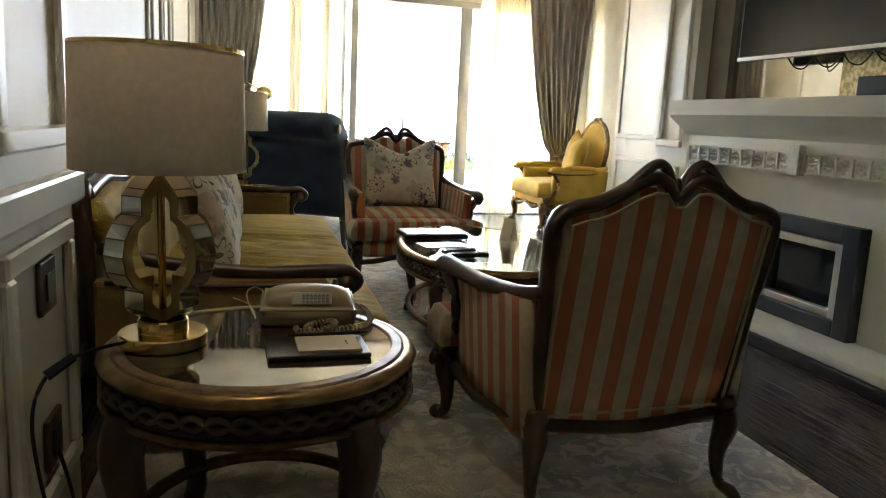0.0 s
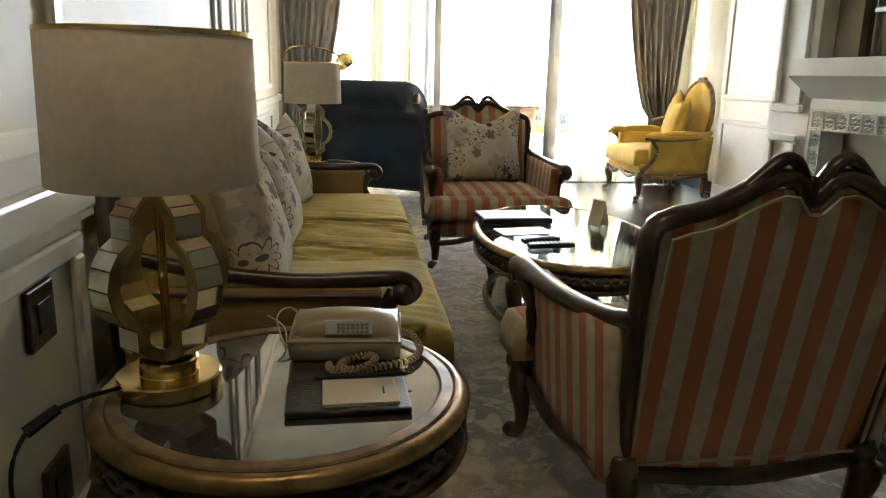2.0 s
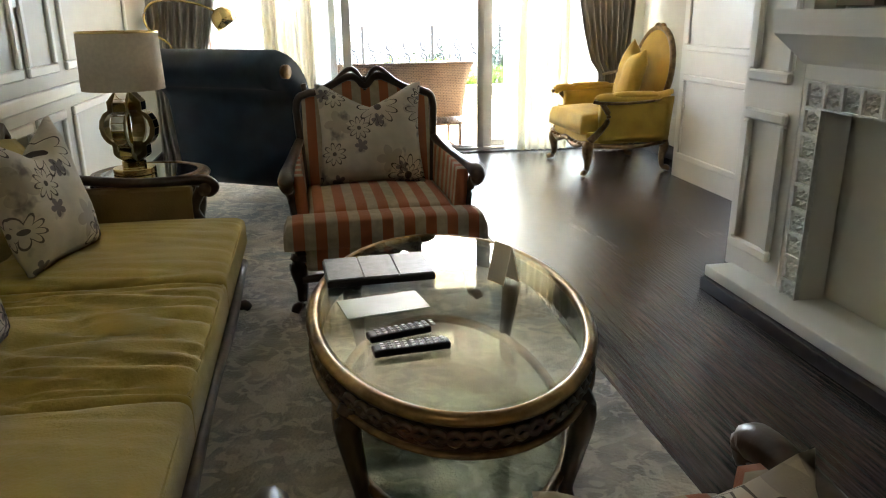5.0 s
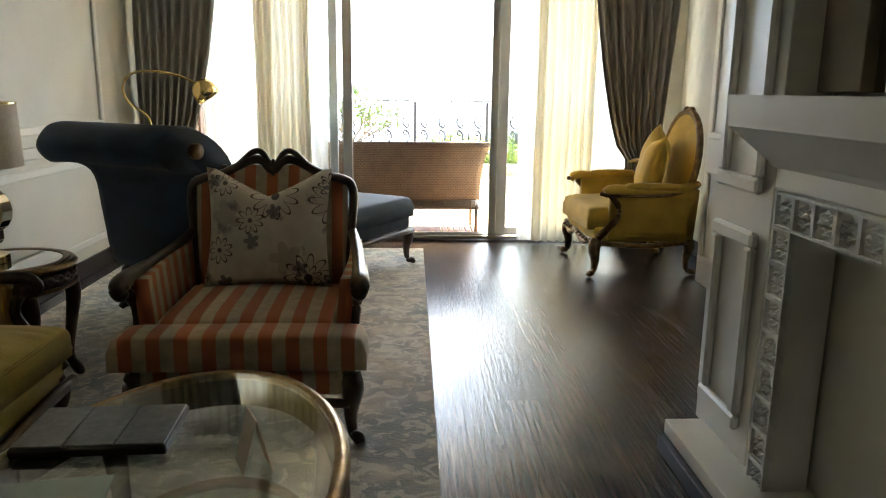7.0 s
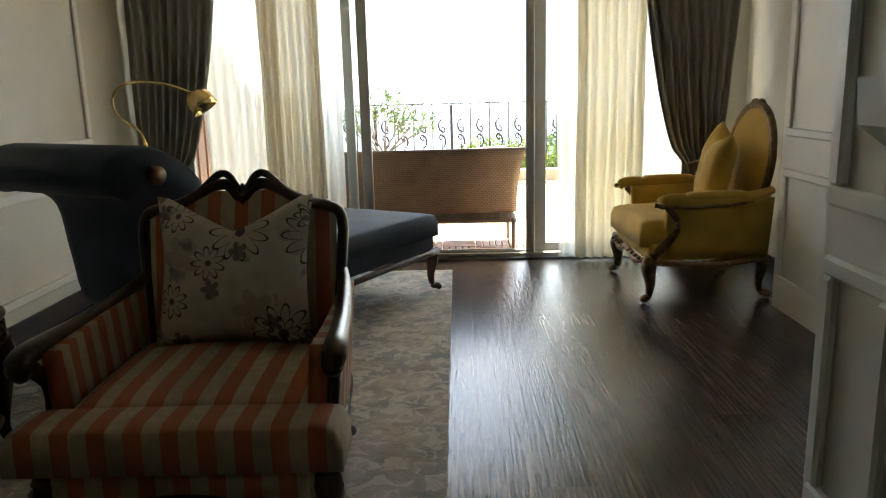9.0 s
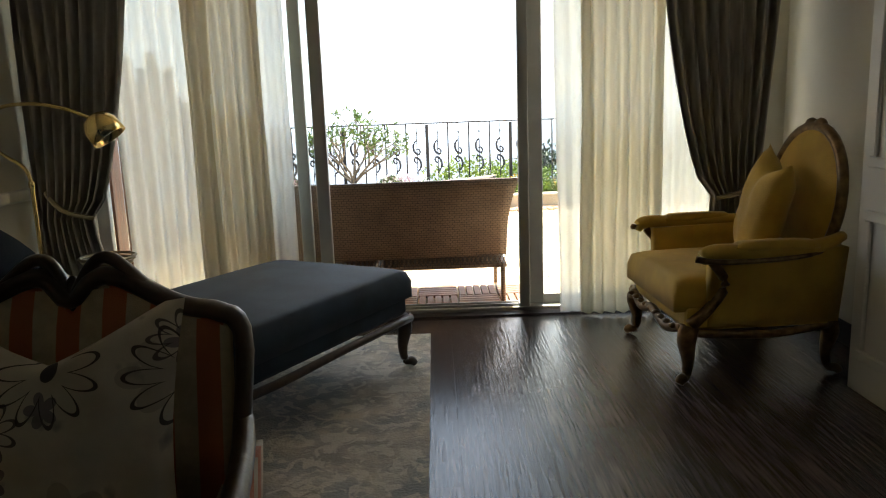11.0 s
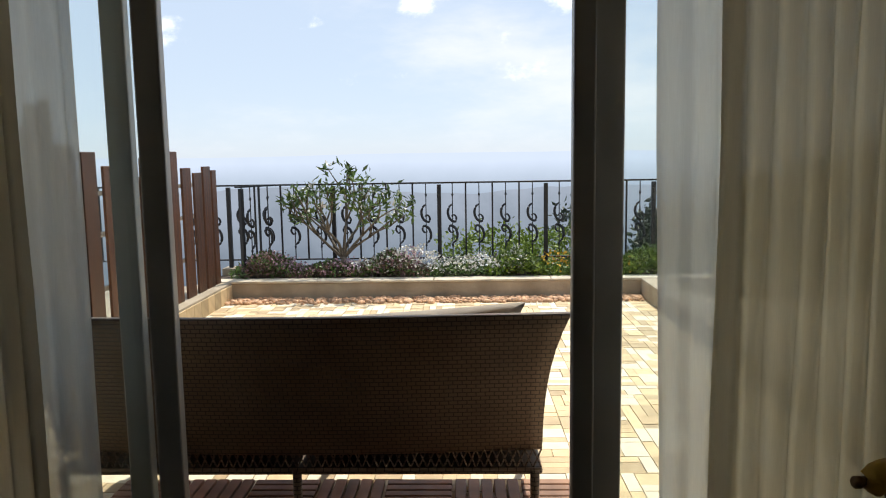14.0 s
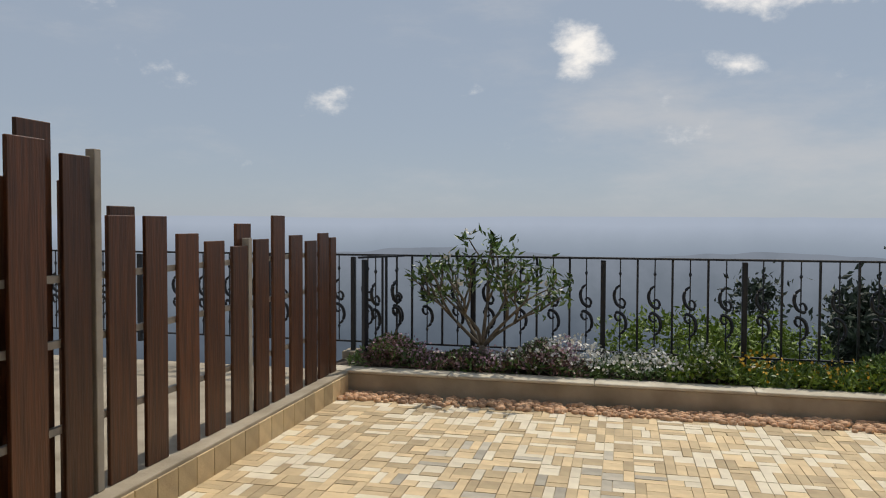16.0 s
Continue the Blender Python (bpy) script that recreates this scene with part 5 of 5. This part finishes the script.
head.matrix_basis = pose(0.40, 0, 1.255, 0, -35, 0) @ Matrix.Diagonal((1.35, 1.35, 1.35, 1))

# small rattan basket beside the window
bk = thing("basket", "small round rattan basket by the window", "basket", pose(0.35, 7.75, 0.0))
part("stand", lathe([(0.10, 0), (0.04, 0.02), (0.02, 0.05), (0.02, 0.45), (0.14, 0.47), (0.14, 0.485)], 20), CARVED, bk, smooth=True)
for i in range(5):
    part("coil", oval_ring([(-0.008, 0.49 + 0.018 * i), (0.004, 0.498 + 0.018 * i), (-0.008, 0.506 + 0.018 * i), (-0.014, 0.498 + 0.018 * i)], 0.10 + 0.012 * i, 0.10 + 0.012 * i, 28), CORD, bk)

# ---- terrace ----
PZ = -0.09
# slab above the view, added only to keep sunlight off the sheers and floor
struct("sun_block_slab", B((-3.0, 8.0, YW + 0.2, YW + 1.35, 2.62, 2.8)), RENDERWALL, "unseen slab added over the terrace doors to keep sun out")
struct("facade_wall", B((-6.0, XL - 0.2, YW, YW + 0.2, -0.3, 3.0), (XR + 0.2, 9.0, YW, YW + 0.2, -0.3, 3.0)), RENDERWALL, "rendered outer wall of the house")
# hillside: one sheet from under the terrace out to the horizon
hill = bmesh.new()


def slope(u, v):
    d = 5000 * v ** 4
    x = (u - 0.5) * 2 * (14 + 1.6 * d)
    z = -0.5 - 60 * (1 - math.exp(-max(0.0, d - 6) / 25)) - 160 * (1 - math.exp(-d / 900))
    z += min(1.0, d / 300) * (45 * noise.noise((x / 420, d / 420, 0)) + 16 * noise.noise((x / 130, d / 130, 4)))
    return (x, 8.3 + d, z)


surface(slope, 90, 120, hill)
GROUND = mat("wooded_hillside", (0.05, 0.075, 0.035), (0.025, 0.04, 0.02), rough=0.95, scale=0.15, bump=0.5, bscale=0.6)
struct("ground", hill, GROUND, "wooded hillside falling away below the terrace", smooth=True)
# blue haze put into the hills' own glowing colour, paler with height
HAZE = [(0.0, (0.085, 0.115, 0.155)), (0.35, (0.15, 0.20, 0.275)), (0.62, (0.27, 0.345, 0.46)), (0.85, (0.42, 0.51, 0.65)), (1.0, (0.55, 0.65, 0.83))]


def ridge(d, base, h, seed, span=2.4):
    def at(u, v):
        t = (u - 0.5) * span
        z = h * (0.55 + 0.45 * noise.noise((u * 3.2 + seed, seed, 0)) + 0.22 * noise.noise((u * 9 + seed, seed, 1)) + 0.05 * noise.noise((u * 60, seed, 2)) + 0.02 * noise.noise((u * 260, seed, 2)))
        return (d * math.sin(t), 8 + d * math.cos(t), base + (z - base) * v)
    return surface(at, 260, 6)


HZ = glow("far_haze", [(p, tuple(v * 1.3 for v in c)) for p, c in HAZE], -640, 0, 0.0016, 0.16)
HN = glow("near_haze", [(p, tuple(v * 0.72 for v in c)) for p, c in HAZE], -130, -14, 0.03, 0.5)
tagged(struct("backdrop", ridge(4000, -900, 60, 3.0), HZ, "far hills, blue haze painted in as glowing colour", True))
tagged(struct("backdrop_near", ridge(400, -260, -26, 21.0), HN, "nearer wooded ridge, haze painted in as glowing colour", True))

patio = struct("pavement", B((-0.05, 8.0, 8.5, 13.66, PZ - 0.2, PZ - 0.012)), GROUT, "terrace paved with small sandstone tiles")
# ledges and planter
ledge = struct("curb_fence", B((-0.34, -0.02, 8.54, 13.64, -0.3, 0.10), bevel=0.008), CONCRETE, "low stone ledge under the board fence")
CLAD = mesh_of("cladding_tile", B((0, 0.012, -0.085, 0.085, -0.085, 0.085), bevel=0.003, seg=1), TILE)
for i in range(29):
    c = new("cladding_tile", CLAD)
    c.parent, c.location = ledge, (-0.021, 8.63 + 0.175 * i, -0.008)
planter = struct("planter_curb", B((-0.34, 8.0, 13.65, 13.83, -0.3, 0.082), (-0.34, 8.0, 14.3, 14.5, -0.3, 0.15), bevel=0.008), CONCRETE, "stained concrete planter edge")
# paler caps added so the sunlit top stands out brighter than the front face
for i in range(7):
    part("coping", B((-0.34 + 1.19 * i, 0.845 + 1.19 * i, 13.635, 13.84, 0.084, 0.108), bevel=0.004, seg=1), CURBCAP, planter, "pale cap added to brighten the curb's top")
struct("planter_soil", B((-0.34, 8.0, 13.83, 14.3, -0.3, 0.07)), SOIL, "planting bed soil")
struct("curb_side", B((4.12, 4.4, 8.54, 13.64, -0.3, 0.10), bevel=0.008), CONCRETE, "low stone ledge beside the terrace")
struct("neighbour_paving", B((-6, -0.36, 8.54, 14.5, -0.3, PZ)), CONCRETE, "pale neighbouring terrace behind the fence")

# board fence
fence = thing("board_fence", "brown stained board fence with uneven tops on the ledge", "fence")


def board(y, w, z1, x=-0.13, t=0.022, material=FENCE, name="board"):
    part(name, B((x - t / 2, x + t / 2, y - w / 2, y + w / 2, 0.102, z1 + 0.025), bevel=0.003, seg=1), material, fence)


FRONT = [(8.9, 1.75), (9.12, 1.9), (9.34, 1.7), (9.56, 1.62), (9.78, 1.78), (10.05, 1.70)]
for y, z in FRONT:
    board(y, 0.17, z)
for y, w, z in ((10.31, 0.20, 1.77), (10.59, 0.17, 1.72), (10.89, 0.20, 1.44), (11.16, 0.18, 1.44), (11.45, 0.20, 1.34), (11.73, 0.20, 1.29), (12.02, 0.19, 1.25), (12.31, 0.19, 1.29), (12.56, 0.18, 1.46), (12.85, 0.20, 1.31), (13.12, 0.19, 1.26), (13.36, 0.19, 1.32), (13.56, 0.12, 1.28)):
    board(y, w, z)
for y, z in ((9.23, 1.8), (9.9, 1.72), (10.17, 1.6), (10.66, 1.6), (10.42, 1.86), (10.98, 1.49), (12.18, 1.40)):
    board(y, 0.19, z, -0.195)
for y, z in ((10.72, 1.76), (12.14, 1.30), (8.72, 1.7)):
    board(y, 0.045, z, -0.14, 0.05, BATTEN, "post")
for x, z in ((-0.155, 0.45), (-0.155, 0.85), (-0.155, 1.15)):
    part("batten", B((x - 0.012, x + 0.012, 8.6, 13.6, z, z + 0.035)), BATTEN, fence, "weathered rail")

# iron railing
rail = thing("iron_railing", "black wrought iron railing with scrolled balusters", "railing", pose(0, 14.4, -0.025) @ Matrix.Diagonal((1, 1, 1.085, 1)))
XA, XB = -4.94, 8.0
part("top_rail", B((XA, XB, -0.02, 0.02, 1.04, 1.058), bevel=0.003, seg=1), IRON, rail)
part("bottom_rail", B((XA, XB, -0.012, 0.012, 0.235, 0.25)), IRON, rail)
POST = mesh_of("post", B((-0.022, 0.022, -0.022, 0.022, 0.15, 1.03), bevel=0.004, seg=1), IRON)
PLAIN = mesh_of("baluster", B((-0.009, 0.009, -0.009, 0.009, 0.25, 1.04)), IRON)
sc = sweep([(0, 0, 0.25, 0.006), (0, 0, 0.36, 0.006), (0, 0, 0.38, 0.014), (0, 0, 0.40, 0.006), (0, 0, 0.9, 0.006), (0, 0, 0.92, 0.015), (0, 0, 0.94, 0.006), (0, 0, 1.04, 0.006)], n=6, k=1)
for s, z in ((1, 0.52), (-1, 0.70)):
    sweep([(0.0, 0, z - 0.12 * s, 0.008), (0.035 * s, 0, z - 0.09 * s, 0.014), (0.052 * s, 0, z - 0.03 * s, 0.016), (0.03 * s, 0, z + 0.04 * s, 0.016), (-0.025 * s, 0, z + 0.07 * s, 0.015), (-0.042 * s, 0, z + 0.03 * s, 0.013), (-0.016 * s, 0, z - 0.005 * s, 0.010), (0.012 * s, 0, z + 0.012 * s, 0.009)], n=6, k=3, bm=sc)
SCROLL = mesh_of("scroll_baluster", sc, IRON)
i = 0
x = 2.08 - 6 * 1.17
while x < XB:
    k = i % 8
    ob = new(("post", "scroll_baluster", "baluster")[0 if k == 0 else 1 if k % 2 else 2], (POST, SCROLL, PLAIN)[0 if k == 0 else 1 if k % 2 else 2])
    ob.parent, ob.location = rail, (x, 0, 0)
    x += 1.17 / 8
    i += 1
gate = thing("railing_return", "short return of black iron railing by the fence", "railing", pose(0.02, 13.9, -0.025, 0, 0, 62) @ Matrix.Diagonal((1, 1, 1.085, 1)))
part("top_rail", B((-0.05, 0.5, -0.015, 0.015, 1.04, 1.058)), IRON, gate)
for j in range(4):
    ob = new(("post", "scroll_baluster", "baluster", "scroll_baluster")[j], (POST, SCROLL, PLAIN, SCROLL)[j])
    ob.parent, ob.location = gate, (0.02 + 0.13 * j, 0, 0)

# planting
rng = np.random.default_rng(5)


def bed(x0, x1, n, h, y0=13.82, y1=14.32):
    x, y = rng.uniform(x0, x1, n), rng.uniform(y0, y1, n)
    top = h * (0.6 + 0.4 * np.sin(x * 7) * np.sin(x * 2.3 + 1)) * (1 - ((y - (y0 + y1) / 2) / (y1 - y0)) ** 2)
    return np.stack([x, y, 0.07 + top * rng.uniform(0.05, 1.0, n) ** 0.6], 1)


def top_of(x0, x1, n, h):
    c = bed(x0, x1, n, h)
    c[:, 2] = np.maximum(c[:, 2], 0.07 + h * rng.uniform(0.3, 1.05, n) * (0.7 + 0.35 * np.sin(c[:, 0] * 6.1) * np.sin(c[:, 0] * 2.3 + 0.7)))
    return c


bedp = thing("flower_bed", "low mixed flower bed of purple, white and yellow blooms", "flowers")
tagged(bedp, kind="stuff")
leaves("purple_foliage", bed(0.0, 2.0, 6000, 0.30), 0.045, LEAFPURPLE, bedp, 1)
leaves("green_foliage", bed(-0.1, 4.3, 9000, 0.31), 0.05, LEAF, bedp, 2)
leaves("mauve_flowers", top_of(0.0, 1.9, 2000, 0.28), 0.026, PETALPINK, bedp, 3, ratio=1.0)
leaves("white_flowers", top_of(1.2, 3.0, 1900, 0.33), 0.03, PETAL, bedp, 4, ratio=1.0)
leaves("lime_foliage", bed(2.6, 4.4, 5000, 0.30), 0.05, LEAFLIME, bedp, 5)
leaves("yellow_flowers", top_of(3.1, 4.2, 260, 0.26), 0.028, PETALGOLD, bedp, 6, ratio=1.0)
leaves("far_foliage", bed(4.3, 7.8, 5000, 0.36), 0.05, LEAF, bedp, 7)
# lime shrubs beyond the railing and dark trees down the slope
for n, (x, y, z, r, m_, sd, nm, lab) in enumerate(((2.75, 15.6, 0.05, 0.55, LEAFLIME, 11, "shrub", "lime green shrub outside the railing"), (3.6, 16.2, 0.0, 0.5, LEAFLIME, 12, "shrub", "lime green shrub outside the railing"))):
    p = rng.normal(size=(2600, 3))
    p /= np.linalg.norm(p, axis=1)[:, None]
    p *= (r * rng.uniform(0.5, 1.0, 2600) ** 0.4)[:, None] * np.array([1.3, 1, 0.75])
    p *= 1 + 0.35 * np.sin(p[:, :1] * 9) * np.sin(p[:, 1:2] * 11)
    th = thing(nm, lab, "shrub", pose(x, y, z))
    part("stem", sweep([(0, 0, -1.2, 0.03), (0.03, 0, -0.5, 0.025), (0, 0.02, 0.1, 0.015)], n=6), BARK, th)
    leaves("crown", p, 0.07, m_, th, sd)


def far_tree(x, y, z, h, r, seed):
    th = thing("tree", "dark broadleaf tree on the slope below the railing", "tree", pose(x, y, z), "slope trees")
    part("trunk", sweep([(0, 0, -6, 0.25), (0.1, 0, 0, 0.2), (0, 0.1, h * 0.6, 0.1), (0.1, 0, h * 0.9, 0.04)], n=8), BARK, th)
    g = np.random.default_rng(seed)
    pts = []
    for k in range(26):
        c = g.normal(size=3) * np.array([r * 0.55, r * 0.55, h * 0.17]) + np.array([0, 0, h * 0.75])
        pts.append(c + g.normal(size=(520, 3)) * r * 0.17)
        part("limb", sweep([(0, 0, h * 0.45, 0.06), (c[0] * 0.5, c[1] * 0.5, (h * 0.45 + c[2]) / 2, 0.04), (*c, 0.015)], n=5, k=2), BARK, th)
    leaves("crown", np.concatenate(pts), 0.27, DARKLEAF, th, seed)


DARKLEAF = mat("dark_leaf", (0.045, 0.065, 0.035), (0.025, 0.04, 0.02), rough=0.6, scale=2, island=0.5)
for a in ((8.9, 29.0, -6.9, 6.0, 2.2, 31), (12.0, 31.0, -6.9, 6.4, 2.8, 32), (6.4, 34.0, -9.0, 6.0, 2.4, 33), (16.0, 34, -6.8, 6.5, 3.2, 34)):
    far_tree(*a)

# frangipani
tree = thing("frangipani_tree", "small frangipani with bare grey limbs and white flowers", "tree", pose(1.05, 14.12, 0.07) @ Matrix.Diagonal((1.2, 1.1, 1.16, 1)))
part("trunk", sweep([(0, 0, -0.05, 0.035), (0.01, 0, 0.12, 0.03), (0, 0, 0.2, 0.028)], n=8), BARK, tree, smooth=True)
tr = random.Random(3)
tips = []


def limb(p, d, l, r, lev):
    q = p + d * l
    mid = p + d * l * 0.5 + Vector((tr.uniform(-1, 1), tr.uniform(-1, 1), 0.4)) * l * 0.1
    part("limb", sweep([(*p, r * 0.75), (*mid, r * 0.62), (*q, r * 0.5)], n=6, k=2), TWIG, tree, smooth=True)
    if lev < 2:
        tips.append(q)
    if lev == 0:
        return
    for _ in range(3 if lev > 1 else 2):
        nd = (d + Vector((tr.uniform(-1, 1), tr.uniform(-0.7, 0.7), tr.uniform(-0.15, 0.75))) * 0.75).normalized()
        limb(q, nd, l * tr.uniform(0.65, 0.9), r * 0.68, lev - 1)


for dx, dy in ((-0.75, 0.1), (-0.3, -0.3), (0.05, 0.15), (0.3, 0.3), (0.85, -0.1), (0.6, -0.3), (-0.5, 0.4)):
    limb(Vector((0, 0, 0.18)), Vector((dx, dy, 0.75)).normalized(), 0.37 if abs(dx) < 0.2 else 0.32, 0.022, 2)
lc = []
for q in tips:
    for _ in range(11):
        lc.append((q.x + tr.gauss(0, 0.03), q.y + tr.gauss(0, 0.03), q.z + tr.gauss(0, 0.035)))
leaves("foliage", lc, 0.085, LEAF, tree, 21, up=0.5, ratio=0.32)
fc = []
for q in tips[::4]:
    for _ in range(5):
        fc.append((q.x + tr.gauss(0, 0.018), q.y + tr.gauss(0, 0.018), q.z + 0.04 + tr.gauss(0, 0.015)))
leaves("flowers", fc, 0.045, PETAL, tree, 22, ratio=0.7)


# ---- outdoor seating ----
def wicker_sofa():
    th = thing("wicker_sofa", "brown woven wicker terrace sofa with pale cushions, seen from behind", "sofa", pose(0, 0, PZ))
    X0, X1 = 0.78, 2.65

    def wrap(u):
        """Plan of back and arms: round the corners."""
        s = u * 3.5
        if s < 0.75:
            return X0 + 0.0, 9.55 - s * 0.80
        if s > 2.75:
            return X1, 8.95 + (s - 2.75) * 0.80
        c = (s - 0.75) / 2.0
        return X0 + (X1 - X0) * c, 8.93 - 0.05 * math.sin(math.pi * c)

    def at(u, v):
        x, y = wrap(u)
        s = u * 3.5
        arm = max(0.0, 1 - s / 0.75) if s < 0.75 else max(0.0, (s - 2.75) / 0.75)
        z1 = 0.918 - 0.25 * arm
        flare = 0.085 * v ** 3
        cx = -1 if s < 0.75 else 1 if s > 2.75 else 2 * (s - 0.75) / 2.0 - 1
        return (x + flare * math.copysign(abs(cx) ** 6, cx), y - (0.17 * v if 0.75 <= s <= 2.75 else 0.17 * v * max(0.0, 1 - arm * 2.5)), 0.36 + (z1 - 0.36) * v)

    part("back", surface(at, 56, 8, None, lambda u, v: (0.04 if u < 0.21 else -0.04 if u > 0.79 else 0, 0.045 if 0.21 < u < 0.79 else 0, 0)), WICKER, th, smooth=True)
    for i in range(60):
        x = X0 + 0.02 + (X1 - X0 - 0.04) * i / 59
        for d in (-1, 1):
            part("lattice_strand", sweep([(x - 0.016 * d, 8.91, 0.295, 0.0035), (x + 0.016 * d, 8.91, 0.37, 0.0035)], n=4, k=1), WICKER, th)
    part("seat_frame", B((X0, X1, 8.9, 9.6, 0.27, 0.30), (X0, X1, 9.5, 9.62, 0.29, 0.40), bevel=0.01), WICKER, th)
    for x in (X0 + 0.03, (X0 + X1) / 2, X1 - 0.03):
        for y in (8.90, 9.58):
            part("leg", sweep([(x, y, 0.0, 0.016), (x, y, 0.29, 0.018)], n=8, k=1), WICKER, th, smooth=True)
    return th


wicker_sofa()
for x0, x1 in ((0.86, 1.72), (1.74, 2.6)):
    solo("seat_pad", pad(x0, x1, 9.0, 9.58, PZ + 0.38, PZ + 0.48, 0.02), GREYCUSH, "grey canvas seat pad on the wicker sofa", "cushion", group="terrace cushions", smooth=True)
solo("back_cushion", pillow(1.82, 0.5, 0.14, 0.0, 24), GREYCUSH, "long pale grey back cushion slumped along the wicker sofa", "cushion", pose(1.70, 9.0, PZ + 0.405, 10, -2.3, 0), "terrace cushions", smooth=True)
for x, y in ((1.04, 10.2), (1.66, 10.3)):
    st = thing("wicker_stool", "round dark wicker stool on the terrace", "stool", pose(x, y, PZ), "wicker stools")
    part("body", lathe([(0.17, 0), (0.19, 0.05), (0.2, 0.25), (0.205, 0.40), (0.195, 0.43)], 32), DARKWICKER, st, smooth=True)
    part("woven_top", lathe([(0.2, 0.431), (0.194, 0.448), (0.16, 0.456), (0.02, 0.458)], 32), DARKWICKER, st, smooth=True)
# wood deck squares under the sofa
deck = thing("deck_tiles", "interlocking brown wooden deck squares by the doors", "decking", pose(0, 0, PZ))
SLAT = mesh_of("deck_slat", B((-0.024, 0.024, -0.145, 0.145, 0.0, 0.022), bevel=0.003, seg=1), DECK)
for i in range(7):
    for j in range(3):
        for k in range(5):
            o = new("deck_slat", SLAT)
            o.parent = deck
            d = (k - 2) * 0.058
            cx, cy = 0.95 + 0.30 * i, 8.68 + 0.30 * j
            o.matrix_basis = pose(cx + d, cy, 0) if (i + j) % 2 else pose(cx, cy + d, 0, 0, 0, 90)

# ---- pieces of floor and paving ----
pr = random.Random(7)
col = 0
xx = XL
while xx < XR - 0.01:
    w = min(0.19, XR - xx)
    y = YB - pr.uniform(0, 1.5)
    while y < 8.27:
        y2 = y + pr.choice((1.5, 1.8, 2.1))
        a, b = max(y, YB), min(y2, 8.27)
        if b - a > 0.05:
            o = new("plank", mesh_of("plank", B((xx + 0.0005, xx + w - 0.0005, a + 0.0005, b - 0.0005, -0.013, 0.0)), PLANK))
            o.parent = floor
        y = y2
    xx += w
count = 0
rest = bmesh.new()
restw = bmesh.new()
CELL, TK = 0.18, 0.6
UNIT = {}


def unit(w, d, material):
    key = (round(w, 3), round(d, 3), material.name)
    if key not in UNIT:
        UNIT[key] = mesh_of("paving_tile", B((-w / 2, w / 2, -d / 2, d / 2, -0.012, 0.0)), material)
    return UNIT[key]


def lay(x, y, w, d):
    global count
    x, y, w, d = PX + (x - PX) * TK, PY + (y - PY) * TK, w * TK, d * TK
    g = 0.004
    h = pr.uniform(-0.002, 0.002)
    kind = pr.random()
    material = TILEGREY if kind < 0.13 else TILEWHITE if kind < 0.33 else TILE
    if count < 300 and y < 12.4 and 0.9 < x < 3.0 and y > 10.6:
        o = new("paving_tile", unit(w - g, d - g, material))
        o.parent, o.location = patio, (x + w / 2, y + d / 2, PZ + h)
        count += 1
    else:
        B((x + g / 2, x + w - g / 2, y + g / 2, y + d - g / 2, PZ - 0.012, PZ + h), bm=rest if kind > 0.33 else restw)


for i in range(44):
    for j in range(27):
        x, y = -0.02 + CELL * i, 8.56 + CELL * j
        if 4.0 < x < 4.4:
            continue
        PX, PY = x, y
        t = pr.choice((0, 1, 2, 2, 3, 3, 4))
        if t == 0:
            for k in range(3):
                lay(x + 0.1 * k, y, 0.1, 0.3)
        elif t == 1:
            for k in range(3):
                lay(x, y + 0.1 * k, 0.3, 0.1)
        elif t == 2:
            lay(x, y, 0.2, 0.2), lay(x + 0.2, y, 0.1, 0.3), lay(x, y + 0.2, 0.2, 0.1)
        elif t == 3:
            lay(x + 0.1, y + 0.1, 0.2, 0.2), lay(x, y, 0.1, 0.3), lay(x + 0.1, y, 0.2, 0.1)
        else:
            lay(x, y, 0.15, 0.15), lay(x + 0.15, y, 0.15, 0.15), lay(x, y + 0.15, 0.3, 0.15)
for nm, bmr, mt in (("paving_rest", rest, TILEREST), ("paving_rest_pale", restw, TILEWHITE)):
    o = new(nm, mesh_of(nm, bmr, mt))
    o.parent = patio
    tagged(o, kind="stuff")
# pebble strip along the planter
peb = bmesh.new()
for i in range(900):
    x, y, r = pr.uniform(0.0, 4.1), pr.uniform(13.36, 13.64), pr.uniform(0.014, 0.03)
    c = Vector((x, y, PZ + r * 0.5))
    vv = [peb.verts.new(c + Vector((r * 1.2 * math.cos(a) * math.cos(e), r * math.sin(a) * math.cos(e), r * 0.75 * math.sin(e)))) for e in (-0.6, 0.6) for a in (0, 1.05, 2.09, 3.14, 4.19, 5.24)]
    tp = peb.verts.new(c + Vector((0, 0, r * 0.75)))
    for k in range(6):
        peb.faces.new((vv[k], vv[(k + 1) % 6], vv[6 + (k + 1) % 6], vv[6 + k]))
        peb.faces.new((vv[6 + k], vv[6 + (k + 1) % 6], tp))
tagged(solo("pebble_strip", peb, PEBBLE, "strip of rounded orange pebbles along the planter", "pebbles", smooth=True), kind="stuff")

# the terrace's outer parts are laid out a little wider and deeper than drawn above
WIDEN = Matrix.Translation((2.45, 8.4, 0)) @ Matrix.Diagonal((1.055, 1.065, 1.0, 1.0)) @ Matrix.Translation((-2.45, -8.4, 0))
for ob in list(scene.objects):
    if ob.parent is None and ob.name.split(".")[0] in ("pavement", "curb_fence", "planter_curb", "planter_soil", "curb_side", "neighbour_paving", "board_fence", "iron_railing", "railing_return", "flower_bed", "shrub", "frangipani_tree", "pebble_strip"):
        ob.matrix_world = WIDEN @ ob.matrix_basis
